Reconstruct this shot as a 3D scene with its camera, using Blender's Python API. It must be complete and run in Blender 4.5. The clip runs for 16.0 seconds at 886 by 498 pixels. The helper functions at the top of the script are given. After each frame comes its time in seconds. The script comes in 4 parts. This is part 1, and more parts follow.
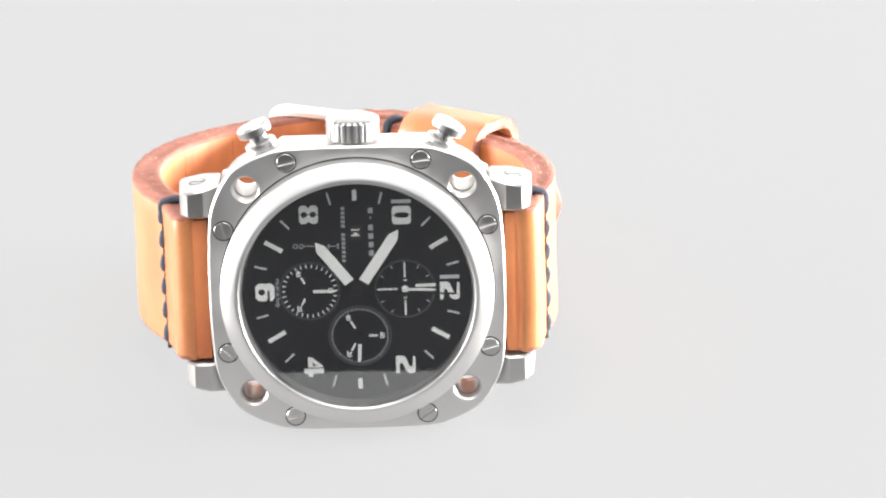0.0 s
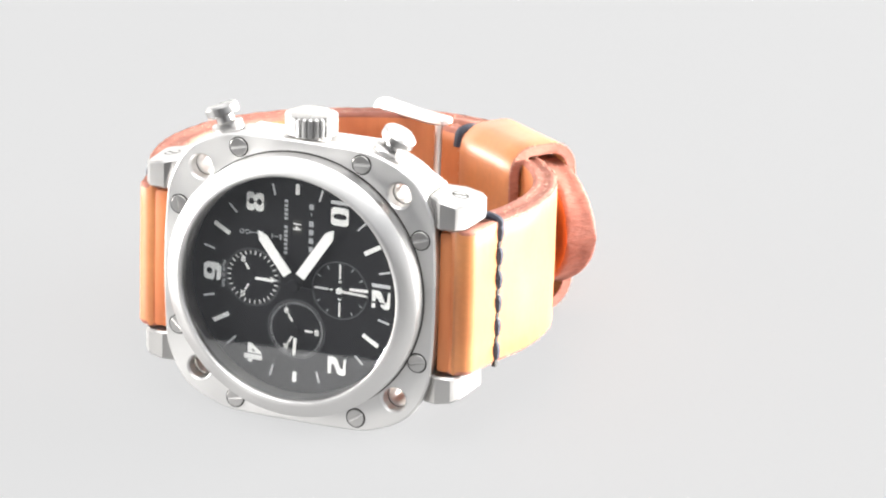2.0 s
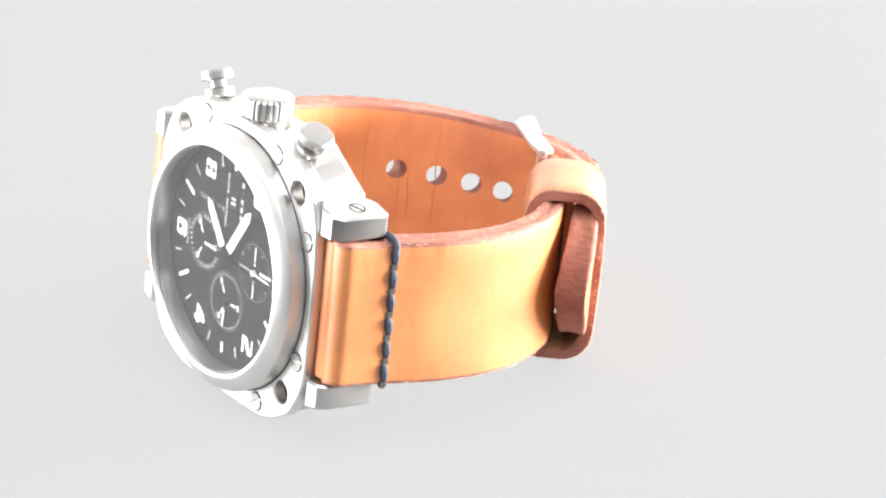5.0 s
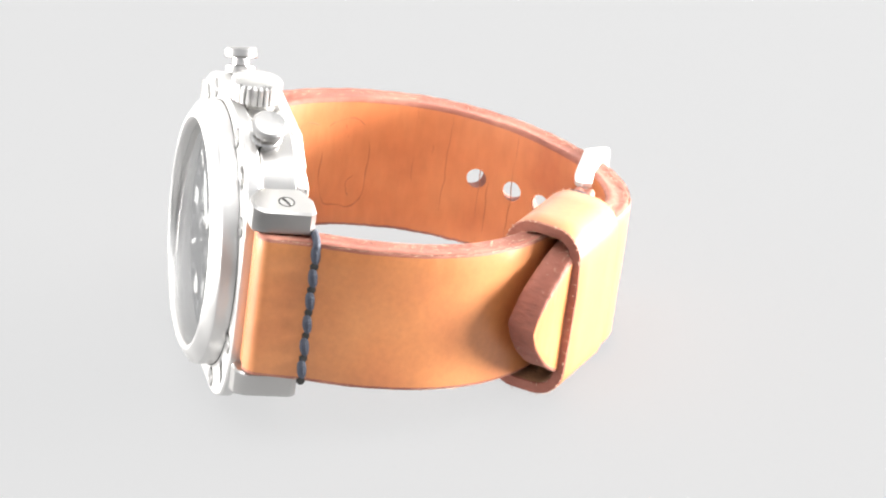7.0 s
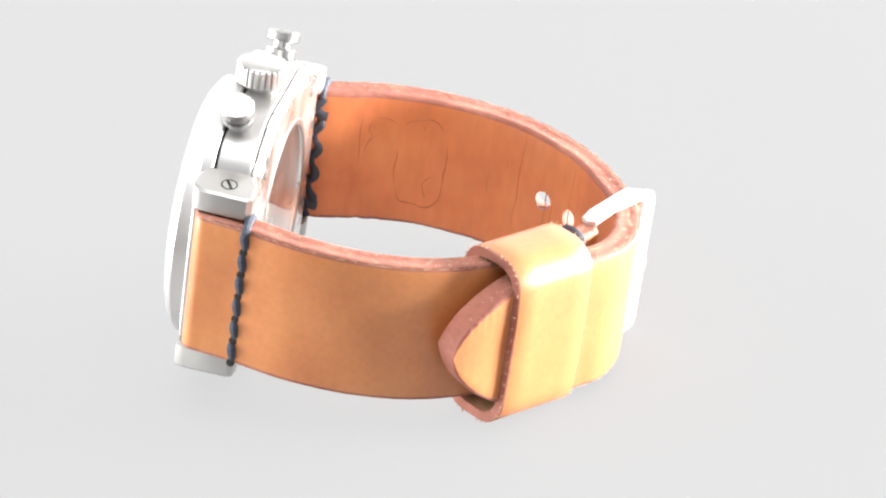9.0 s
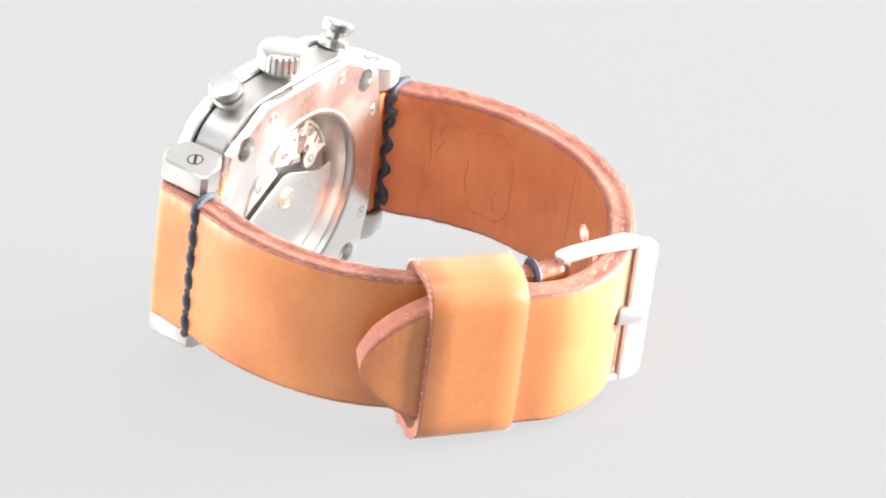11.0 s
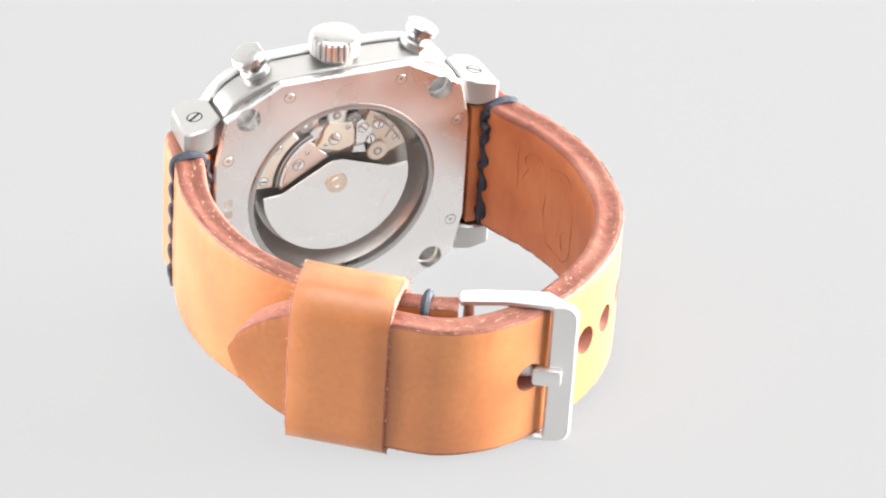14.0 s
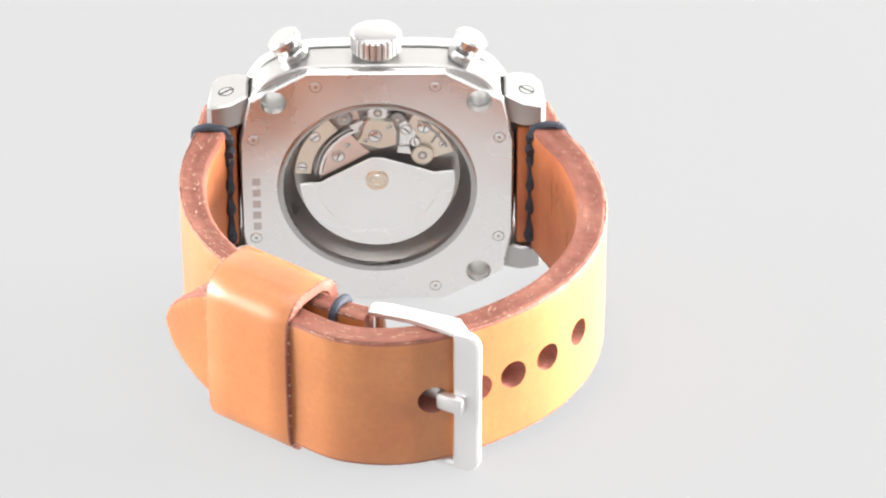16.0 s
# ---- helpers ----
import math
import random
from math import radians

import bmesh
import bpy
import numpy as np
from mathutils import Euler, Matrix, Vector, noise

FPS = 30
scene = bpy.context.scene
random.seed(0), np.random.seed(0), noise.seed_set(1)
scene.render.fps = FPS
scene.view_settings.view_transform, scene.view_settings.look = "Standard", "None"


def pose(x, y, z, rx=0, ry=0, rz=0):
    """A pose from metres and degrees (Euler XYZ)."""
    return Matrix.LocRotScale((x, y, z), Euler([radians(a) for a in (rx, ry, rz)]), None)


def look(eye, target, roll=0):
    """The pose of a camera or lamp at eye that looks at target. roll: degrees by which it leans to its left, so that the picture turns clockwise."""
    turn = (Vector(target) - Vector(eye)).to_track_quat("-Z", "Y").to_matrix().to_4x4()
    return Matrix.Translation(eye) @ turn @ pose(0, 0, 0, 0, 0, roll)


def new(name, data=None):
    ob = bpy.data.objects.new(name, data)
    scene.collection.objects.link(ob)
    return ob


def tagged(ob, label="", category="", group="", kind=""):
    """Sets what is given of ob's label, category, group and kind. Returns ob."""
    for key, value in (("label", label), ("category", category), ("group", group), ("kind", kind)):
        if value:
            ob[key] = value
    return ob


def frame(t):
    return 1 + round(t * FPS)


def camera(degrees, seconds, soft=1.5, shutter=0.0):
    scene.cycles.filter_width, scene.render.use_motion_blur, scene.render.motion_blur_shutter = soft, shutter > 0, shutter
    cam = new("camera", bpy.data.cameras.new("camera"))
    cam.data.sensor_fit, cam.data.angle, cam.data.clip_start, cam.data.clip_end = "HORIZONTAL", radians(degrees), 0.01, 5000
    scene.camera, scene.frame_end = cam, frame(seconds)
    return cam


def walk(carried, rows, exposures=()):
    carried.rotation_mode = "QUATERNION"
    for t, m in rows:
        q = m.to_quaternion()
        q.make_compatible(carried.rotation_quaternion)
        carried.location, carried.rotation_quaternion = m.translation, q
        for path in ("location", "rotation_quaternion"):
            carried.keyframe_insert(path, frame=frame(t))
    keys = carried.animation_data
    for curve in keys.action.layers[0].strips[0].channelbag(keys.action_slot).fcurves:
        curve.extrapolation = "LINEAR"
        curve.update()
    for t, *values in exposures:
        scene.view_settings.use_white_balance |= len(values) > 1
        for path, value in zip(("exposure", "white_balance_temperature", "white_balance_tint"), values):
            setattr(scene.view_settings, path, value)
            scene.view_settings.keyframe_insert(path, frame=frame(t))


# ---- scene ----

from mathutils import geometry

MM = 0.001
GROUND = 13.3  # millimetres from the turning point of the fit down to the table

# ---- camera ----
cam = camera(12.886, 16.0, soft=2.1)
EYE = Vector((0.0, -0.6, 0.29821 + GROUND * MM))
AIM = Vector((0.01889208, 0.89880488, -0.43794164))
SEAT = look(EYE, EYE + AIM, -0.861)
walk(cam, [(0, SEAT), (16, SEAT)])

# ---- light ----
world = bpy.data.worlds.new("studio")
scene.world = world
world.use_nodes = True
world.node_tree.nodes["Background"].inputs[0].default_value = (0.95, 0.97, 1.0, 1)
world.node_tree.nodes["Background"].inputs[1].default_value = 1.32


def softbox(name, eye, target, w, h, watts, colour):
    data = bpy.data.lights.new(name, "AREA")
    data.shape, data.size, data.size_y, data.energy, data.color = "RECTANGLE", w, h, watts, colour
    ob = new(name, data)
    ob.matrix_world = look(eye, target)
    return ob


softbox("softbox_overhead", (0, -0.22, 1.0), (0, 0.02, 0.02), 1.0, 0.8, 13.5, (1, 0.99, 0.975))
softbox("softbox_right", (0.93, 0.20, 0.085), (0, 0.02, 0.02), 0.85, 0.15, 128.0, (1, 0.985, 0.955))
softbox("softbox_left", (-0.97, 0.18, 0.085), (0, 0.02, 0.02), 1.0, 0.15, 50.0, (1, 0.985, 0.955))
scene.view_settings.exposure = -0.48


# ---- materials ----
def material(name, base, rough=0.5, metal=0.0):
    m = bpy.data.materials.new(name)
    m.use_nodes = True
    b = m.node_tree.nodes["Principled BSDF"]
    b.inputs["Base Color"].default_value = (*base, 1)
    b.inputs["Roughness"].default_value = rough
    b.inputs["Metallic"].default_value = metal
    return m, m.node_tree.nodes, m.node_tree.links, b


def noise_node(nodes, links, scale, stretch=(1, 1, 1), detail=4.0):
    co = nodes.new("ShaderNodeTexCoord")
    mp = nodes.new("ShaderNodeMapping")
    mp.inputs["Scale"].default_value = stretch
    n = nodes.new("ShaderNodeTexNoise")
    n.inputs["Scale"].default_value = scale
    n.inputs["Detail"].default_value = detail
    links.new(co.outputs["Object"], mp.inputs["Vector"])
    links.new(mp.outputs["Vector"], n.inputs["Vector"])
    return n


def ramp(nodes, links, fac, stops):
    r = nodes.new("ShaderNodeValToRGB")
    while len(r.color_ramp.elements) < len(stops):
        r.color_ramp.elements.new(0.5)
    for e, (at, c) in zip(r.color_ramp.elements, stops):
        e.position, e.color = at, (*c, 1)
    links.new(fac, r.inputs["Fac"])
    return r


def bump(nodes, links, b, height, strength, distance):
    k = nodes.new("ShaderNodeBump")
    k.inputs["Strength"].default_value = strength
    k.inputs["Distance"].default_value = distance
    links.new(height, k.inputs["Height"])
    links.new(k.outputs["Normal"], b.inputs["Normal"])
    return k


def steel(name, base=(0.58, 0.57, 0.555), rough=0.27, stretch=(1, 1, 60), depth=0.12):
    m, n, l, b = material(name, base, rough, 1.0)
    grain = noise_node(n, l, 120.0, stretch, 5)
    cloud = noise_node(n, l, 90.0, (1, 1, 1), 3)
    r = ramp(n, l, cloud.outputs["Fac"], [(0.3, (rough * 0.8,) * 3), (0.7, (rough * 1.25,) * 3)])
    l.new(r.outputs["Color"], b.inputs["Roughness"])
    bump(n, l, b, grain.outputs["Fac"], depth, 0.0001)
    return m


def leather(name, dark, mid, light, rough, grain_scale, depth, stretch=(1, 1, 1), coat=0.0, mottle=0.16):
    m, n, l, b = material(name, mid, rough)
    big = noise_node(n, l, 70.0, (1, 1, 1), 4)
    r = ramp(n, l, big.outputs["Fac"], [(0.25, dark), (0.5, mid), (0.78, light)])
    fine = noise_node(n, l, grain_scale, stretch, 6)
    mix = n.new("ShaderNodeMixRGB")
    mix.blend_type = "OVERLAY"
    mix.inputs["Fac"].default_value = mottle
    l.new(r.outputs["Color"], mix.inputs["Color1"])
    l.new(fine.outputs["Fac"], mix.inputs["Color2"])
    l.new(mix.outputs["Color"], b.inputs["Base Color"])
    b.inputs["Coat Weight"].default_value = coat
    b.inputs["Coat Roughness"].default_value = 0.36
    bump(n, l, b, fine.outputs["Fac"], depth, 0.0003)
    return m


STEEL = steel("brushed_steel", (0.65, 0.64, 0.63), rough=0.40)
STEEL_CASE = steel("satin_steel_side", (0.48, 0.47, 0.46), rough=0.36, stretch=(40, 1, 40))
STEEL_POLISHED = steel("polished_steel", (0.50, 0.49, 0.48), 0.30, (1, 1, 1), 0.006)
STEEL_BACK = steel("brushed_steel_back", (0.90, 0.88, 0.865), 0.28, (60, 1, 1), 0.04)
STEEL_BUCKLE = steel("satin_buckle_steel", (0.78, 0.77, 0.76), 0.42, (1, 1, 1), 0.03)
STEEL_DARK = steel("grey_steel", (0.46, 0.45, 0.43), 0.34, (1, 1, 1), 0.05)
STEEL_TUBE = steel("turned_steel_ring", (0.88, 0.85, 0.83), 0.34, (1, 1, 1), 0.03)
# near-white base puts the rotor's blown-out glare into the colour
STEEL_ROTOR = steel("brightened_movement_steel", (0.95, 0.94, 0.92), 0.26, (1, 1, 1), 0.04)
STEEL_MARK = steel("etched_steel", (0.72, 0.70, 0.68), 0.6, (1, 1, 1), 0.05)
GOLDISH = steel("rhodium_movement", (0.92, 0.86, 0.74), 0.42, (40, 1, 1), 0.08)
ROSE = steel("rose_movement", (0.90, 0.76, 0.68), 0.40, (1, 1, 40), 0.08)
LEATHER_OUT = leather("tan_leather_face", (0.40, 0.130, 0.042), (0.47, 0.168, 0.053), (0.52, 0.205, 0.070), 0.42, 900.0, 0.10, coat=0.5)
LEATHER_IN = leather("tan_leather_lining", (0.40, 0.105, 0.035), (0.52, 0.162, 0.055), (0.58, 0.205, 0.074), 0.5, 650.0, 0.2, (1, 1, 0.35))
LEATHER_EDGE = leather("raw_leather_edge", (0.20, 0.062, 0.040), (0.29, 0.10, 0.068), (0.42, 0.18, 0.125), 0.75, 900.0, 0.9, (0.6, 0.6, 1.6), mottle=0.32)
LEATHER_LOOP = leather("ochre_leather_face", (0.39, 0.127, 0.040), (0.46, 0.160, 0.050), (0.51, 0.195, 0.066), 0.42, 900.0, 0.10, coat=0.5)
BURNISH = leather("burnished_dark_edge", (0.13, 0.04, 0.022), (0.19, 0.062, 0.036), (0.27, 0.10, 0.06), 0.6, 900.0, 0.6)
# darker lining tone, painted as the shade in pressed lines and creases
CREASE_SHADE = leather("pressed_line_shade", (0.27, 0.075, 0.028), (0.34, 0.10, 0.036), (0.42, 0.13, 0.05), 0.6, 900.0, 0.2)
SUEDE = leather("tan_suede_lining", (0.22, 0.12, 0.06), (0.32, 0.18, 0.09), (0.42, 0.26, 0.14), 0.9, 1200.0, 0.9, mottle=0.5)
FIBRE = leather("pale_leather_fibre", (0.48, 0.30, 0.20), (0.57, 0.38, 0.27), (0.66, 0.48, 0.36), 0.8, 900.0, 0.1)
THREAD = leather("waxed_blue_thread", (0.020, 0.024, 0.036), (0.034, 0.040, 0.060), (0.066, 0.076, 0.105), 0.7, 2500.0, 0.8, mottle=0.4)
THREAD_DARK = leather("waxed_navy_thread", (0.010, 0.014, 0.024), (0.018, 0.025, 0.04), (0.03, 0.04, 0.06), 0.6, 2500.0, 0.5)
DIAL_BLACK, _n, _l, _b = material("matte_black_dial", (0.012, 0.013, 0.016), 0.55)
_g = noise_node(_n, _l, 3000.0)
_r = ramp(_n, _l, _g.outputs["Fac"], [(0.3, (0.018, 0.0185, 0.020)), (0.7, (0.021, 0.0215, 0.0235))])
_l.new(_r.outputs["Color"], _b.inputs["Base Color"])
_b.inputs["Roughness"].default_value, _b.inputs["Specular IOR Level"].default_value = 1.0, 0.0
LUME, _n, _l, _b = material("white_lume", (0.86, 0.86, 0.84), 0.6)
LUME_DIM, _n, _l, _b = material("pale_grey_print", (0.55, 0.56, 0.57), 0.6)
PRINT_GREY, _n, _l, _b = material("grey_print", (0.36, 0.37, 0.38), 0.6)
RIM, _n, _l, _b = material("black_register_rim", (0.045, 0.045, 0.05), 0.6)
# black of the date window, and of shade painted in seams, slots and holes
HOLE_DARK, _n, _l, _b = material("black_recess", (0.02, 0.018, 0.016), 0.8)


def pane(name, facing, grazing):
    """Clear glass: the share that it mirrors rises towards grazing views."""
    m, n, l, b = material(name, (1, 1, 1), 0.0)
    clear, gloss, mix, view, power, lift = (n.new(k) for k in ("ShaderNodeBsdfTransparent", "ShaderNodeBsdfGlossy", "ShaderNodeMixShader", "ShaderNodeLayerWeight", "ShaderNodeMath", "ShaderNodeMath"))
    gloss.inputs["Roughness"].default_value = 0.02
    power.operation, power.inputs[1].default_value = "POWER", 5.0
    lift.operation, lift.inputs[1].default_value, lift.inputs[2].default_value = "MULTIPLY_ADD", grazing - facing, facing
    for a, z in ((view.outputs["Facing"], power.inputs[0]), (power.outputs[0], lift.inputs[0]), (lift.outputs[0], mix.inputs[0]), (clear.outputs[0], mix.inputs[1]), (gloss.outputs[0], mix.inputs[2]), (mix.outputs[0], n["Material Output"].inputs["Surface"])):
        l.new(a, z)
    n.remove(b)
    return m


GLASS = pane("sapphire_glass", 0.14, 0.95)
GLASS_BACK = pane("coated_mineral_glass", 0.02, 0.9)
GLOW_PANEL, _n, _l, _b = material("added_glow_panel", (0.12, 0.12, 0.12), 0.6)
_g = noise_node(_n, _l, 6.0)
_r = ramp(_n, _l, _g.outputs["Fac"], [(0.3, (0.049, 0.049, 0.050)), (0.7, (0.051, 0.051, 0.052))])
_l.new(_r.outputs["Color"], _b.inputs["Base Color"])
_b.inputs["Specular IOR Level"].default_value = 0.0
_b.inputs["Emission Color"].default_value, _b.inputs["Emission Strength"].default_value = (1.0, 1.0, 1.0, 1), 0.93  # added glow keeps the white even and thins the watch's shadow
WHITE, _n, _l, _b = material("white_reflector_paint", (0.8, 0.8, 0.8), 0.8)
_g = noise_node(_n, _l, 5.0)
_r = ramp(_n, _l, _g.outputs["Fac"], [(0.3, (0.58, 0.58, 0.575)), (0.7, (0.62, 0.62, 0.615))])
_l.new(_r.outputs["Color"], _b.inputs["Base Color"])
WALL, _n, _l, _b = material("grey_floor", (0.10, 0.10, 0.102), 0.9)
_g = noise_node(_n, _l, 3.0)
_r = ramp(_n, _l, _g.outputs["Fac"], [(0.3, (0.085, 0.085, 0.088)), (0.7, (0.110, 0.110, 0.114))])
_l.new(_r.outputs["Color"], _b.inputs["Base Color"])


# ---- mesh helpers ----
def finish(bm, name, angle=35):
    bmesh.ops.recalc_face_normals(bm, faces=bm.faces)
    for v in bm.verts:
        v.co *= MM
    me = bpy.data.meshes.new(name)
    bm.to_mesh(me)
    bm.free()
    for p in me.polygons:
        p.use_smooth = True
    me.set_sharp_from_angle(angle=radians(angle))
    return me


def part(name, bm, mats, parent, label="", angle=35):
    """One mesh object under a thing or a part, built in millimetres."""
    me = bm if isinstance(bm, bpy.types.Mesh) else finish(bm, name, angle)
    if not me.materials:
        for m in mats if isinstance(mats, (list, tuple)) else [mats]:
            me.materials.append(m)
    ob = new(name, me)
    ob.parent = parent
    return tagged(ob, label)


def placed(name, me, m, parent, label=""):
    """Another object on a shared mesh, at the pose m in millimetres."""
    ob = new(name, me)
    ob.parent = parent
    m = m.copy()
    m.translation *= MM
    ob.matrix_local = m
    return tagged(ob, label)


def grown(loop, d):
    """A closed outline moved outwards by d (inwards where negative); counter-clockwise."""
    out = []
    n = len(loop)
    for i in range(n):
        a, b, c = Vector(loop[i - 1]), Vector(loop[i]), Vector(loop[(i + 1) % n])
        e, f = (b - a).normalized(), (c - b).normalized()
        t = (e + f).normalized()
        k = max(0.5, Vector((t.x, t.y)).dot(e))
        out.append((b.x + t.y * d / k, b.y - t.x * d / k))
    return out


def circle(r, n=48, cx=0.0, cy=0.0, start=0.0):
    return [(cx + r * math.cos(start + math.tau * i / n), cy + r * math.sin(start + math.tau * i / n)) for i in range(n)]


def filled(loops):
    """Triangles inside an outline and outside its holes."""
    pts, edges = [], []
    for loop in loops:
        k = len(pts)
        edges += [(k + i, k + (i + 1) % len(loop)) for i in range(len(loop))]
        pts += [Vector(p) for p in loop]

    def inside(q):
        odd = False
        for i, j in edges:
            a, b = pts[i], pts[j]
            if (a.y > q.y) != (b.y > q.y) and q.x < a.x + (b.x - a.x) * (q.y - a.y) / (b.y - a.y):
                odd = not odd
        return odd

    verts, _, faces, origin, _, _ = geometry.delaunay_2d_cdt(pts, edges, [], 0, 1e-7)
    keep = [f for f in faces if inside(sum((verts[i] for i in f), Vector((0, 0))) / len(f))]
    return [[origin[i][0] for i in f] for f in keep]


def plate(bm, outer, holes, h0, h1, bev, to):
    """A bevelled plate from an outline with holes, between two heights; to(u, v, h) places a vertex."""
    def ring(loop, h):
        return [bm.verts.new(to(u, v, h)) for u, v in loop]

    def band(a, b):
        for i in range(len(a)):
            bm.faces.new((a[i - 1], a[i], b[i], b[i - 1]))

    caps0, caps1 = [], []
    for k, loop in enumerate([outer, *holes]):
        s = -bev if k == 0 else bev
        inner = grown(loop, s)
        rings = [ring(inner, h0), ring(loop, h0 + bev), ring(loop, h1 - bev), ring(inner, h1)]
        for a, b in zip(rings, rings[1:]):
            band(a, b)
        caps0.append((rings[0], inner))
        caps1.append((rings[3], inner))
    tris = filled([loop for _, loop in caps0])
    for caps in (caps0, caps1):
        flat = [v for ring_, _ in caps for v in ring_]
        for t in tris:
            if len({flat[i] for i in t}) == 3:
                bm.faces.new([flat[i] for i in t])
    return bm


def face_on(u, v, h):
    return (u, h, v)


def upright(u, v, h):
    return (u, v, h)


def lathe(bm, profile, n, m):
    """Turns a profile of (radius, height) round z and moves it by m; ends on the axis are closed."""
    rows = []
    for r, h in profile:
        if r < 1e-6:
            rows.append([bm.verts.new(m @ Vector((0, 0, h)))])
        else:
            rows.append([bm.verts.new(m @ Vector((r * math.cos(math.tau * i / n), r * math.sin(math.tau * i / n), h))) for i in range(n)])
    for a, b in zip(rows, rows[1:]):
        for i in range(n):
            q = [a[i - 1] if len(a) > 1 else a[0], a[i] if len(a) > 1 else a[0], b[i] if len(b) > 1 else b[0], b[i - 1] if len(b) > 1 else b[0]]
            q = list(dict.fromkeys(q))
            if len(q) > 2:
                bm.faces.new(q)
    return bm


def box(bm, lo, hi, bev=0.0, m=Matrix.Identity(4)):
    made = bmesh.ops.create_cube(bm, size=1.0)["verts"]
    for v in made:
        v.co = Vector([lo[k] if v.co[k] < 0 else hi[k] for k in range(3)])
    if bev:
        e = list({e for v in made for e in v.link_edges})
        out = bmesh.ops.bevel(bm, geom=e, offset=bev, segments=2, affect="EDGES", profile=0.6)
        made = list({v for f in out["faces"] for v in f.verts} | {v for v in made if v.is_valid})
    for v in made:
        v.co = m @ v.co
    return bm


def spline(points, step):
    """Evenly spaced points along a smooth curve through the given ones."""
    pts = [Vector(p) for p in points]
    pts = [2 * pts[0] - pts[1], *pts, 2 * pts[-1] - pts[-2]]
    fine = []
    for i in range(1, len(pts) - 2):
        a, b, c, d = pts[i - 1:i + 3]
        for k in range(24):
            t = k / 24
            fine.append(0.5 * (2 * b + (c - a) * t + (2 * a - 5 * b + 4 * c - d) * t * t + (3 * b - a - 3 * c + d) * t ** 3))
    fine.append(pts[-2])
    out, carry = [fine[0]], 0.0
    for a, b in zip(fine, fine[1:]):
        gap = (b - a).length
        while carry + gap >= step:
            a = a + (b - a) * ((step - carry) / gap)
            out.append(a)
            gap, carry = (b - a).length, 0.0
        carry += gap
    if carry > step * 0.4:
        out.append(fine[-1])
    return out


def tube(bm, points, radius, n=8):
    """A round cord through points, with closed, tapered ends."""
    pts = [Vector(p) for p in points]
    rows = []
    for i, p in enumerate(pts):
        t = (pts[min(i + 1, len(pts) - 1)] - pts[max(i - 1, 0)]).normalized()
        a = t.orthogonal().normalized() if not rows else (side - t * side.dot(t)).normalized()
        side, up = a, t.cross(a)
        r = radius(i / (len(pts) - 1)) if callable(radius) else radius
        rows.append([bm.verts.new(p + (a * math.cos(math.tau * k / n) + up * math.sin(math.tau * k / n)) * r) for k in range(n)])
    for a, b in zip(rows, rows[1:]):
        for k in range(n):
            bm.faces.new((a[k - 1], a[k], b[k], b[k - 1]))
    bm.faces.new(rows[0])
    bm.faces.new(rows[-1])
    return bm


def lettering(text, size, weight=0.0, depth=0.06, spacing=1.0, wide=1.0):
    """Flat raised text as a bmesh, centred, reading along +x with +y up, in millimetres."""
    cu = bpy.data.curves.new("lettering", "FONT")
    cu.body, cu.size, cu.offset, cu.extrude = text, size, weight, depth
    cu.align_x, cu.align_y, cu.space_character, cu.resolution_u = "CENTER", "CENTER", spacing, 3
    ob = new("lettering", cu)
    bpy.context.view_layer.update()
    me = bpy.data.meshes.new_from_object(ob.evaluated_get(bpy.context.evaluated_depsgraph_get()))
    bpy.data.objects.remove(ob)
    bm = bmesh.new()
    bm.from_mesh(me)
    bpy.data.meshes.remove(me)
    xs, ys = [v.co.x for v in bm.verts], [v.co.y for v in bm.verts]
    cx, cy = (min(xs) + max(xs)) / 2, (min(ys) + max(ys)) / 2
    for v in bm.verts:
        v.co = Vector(((v.co.x - cx) * wide, v.co.y - cy, v.co.z))
    return bm


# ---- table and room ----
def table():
    """White panel with an added glow under the watch: a round front lip, and wings that open out beside the camera."""
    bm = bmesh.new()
    # unseen front outline, cut to suit its reflection in the dial glass
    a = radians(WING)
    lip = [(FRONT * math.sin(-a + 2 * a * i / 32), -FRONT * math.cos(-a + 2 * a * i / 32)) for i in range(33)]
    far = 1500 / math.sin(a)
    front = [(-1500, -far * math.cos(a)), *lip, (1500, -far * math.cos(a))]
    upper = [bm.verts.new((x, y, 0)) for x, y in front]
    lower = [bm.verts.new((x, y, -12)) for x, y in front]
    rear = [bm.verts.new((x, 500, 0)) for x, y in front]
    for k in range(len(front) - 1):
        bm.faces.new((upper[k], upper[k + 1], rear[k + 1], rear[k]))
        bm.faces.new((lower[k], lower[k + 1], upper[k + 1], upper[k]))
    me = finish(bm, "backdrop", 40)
    me.materials.append(GLOW_PANEL)
    tagged(new("backdrop", me), "smooth white panel with an added even glow under the watch", "backdrop", kind="structure")


def studio_floor():
    bm = bmesh.new()
    v = [bm.verts.new(p) for p in ((-40000, -40000, -760), (40000, -40000, -760), (40000, 40000, -760), (-40000, 40000, -760))]
    bm.faces.new(v)
    me = finish(bm, "floor")
    me.materials.append(WALL)
    tagged(new("floor", me), "dim grey studio floor before and below the white panel", "floor", kind="structure")


def front_wall():
    # unseen wall, added so that the upper dial glass mirrors dark
    me = finish(box(bmesh.new(), (-1500, -2650, -760), (1500, -2600, 900)), "wall_south")
    me.materials.append(WALL)
    tagged(new("wall_south", me), "unseen dim grey wall added behind the camera for the glass to mirror", "wall", kind="structure")


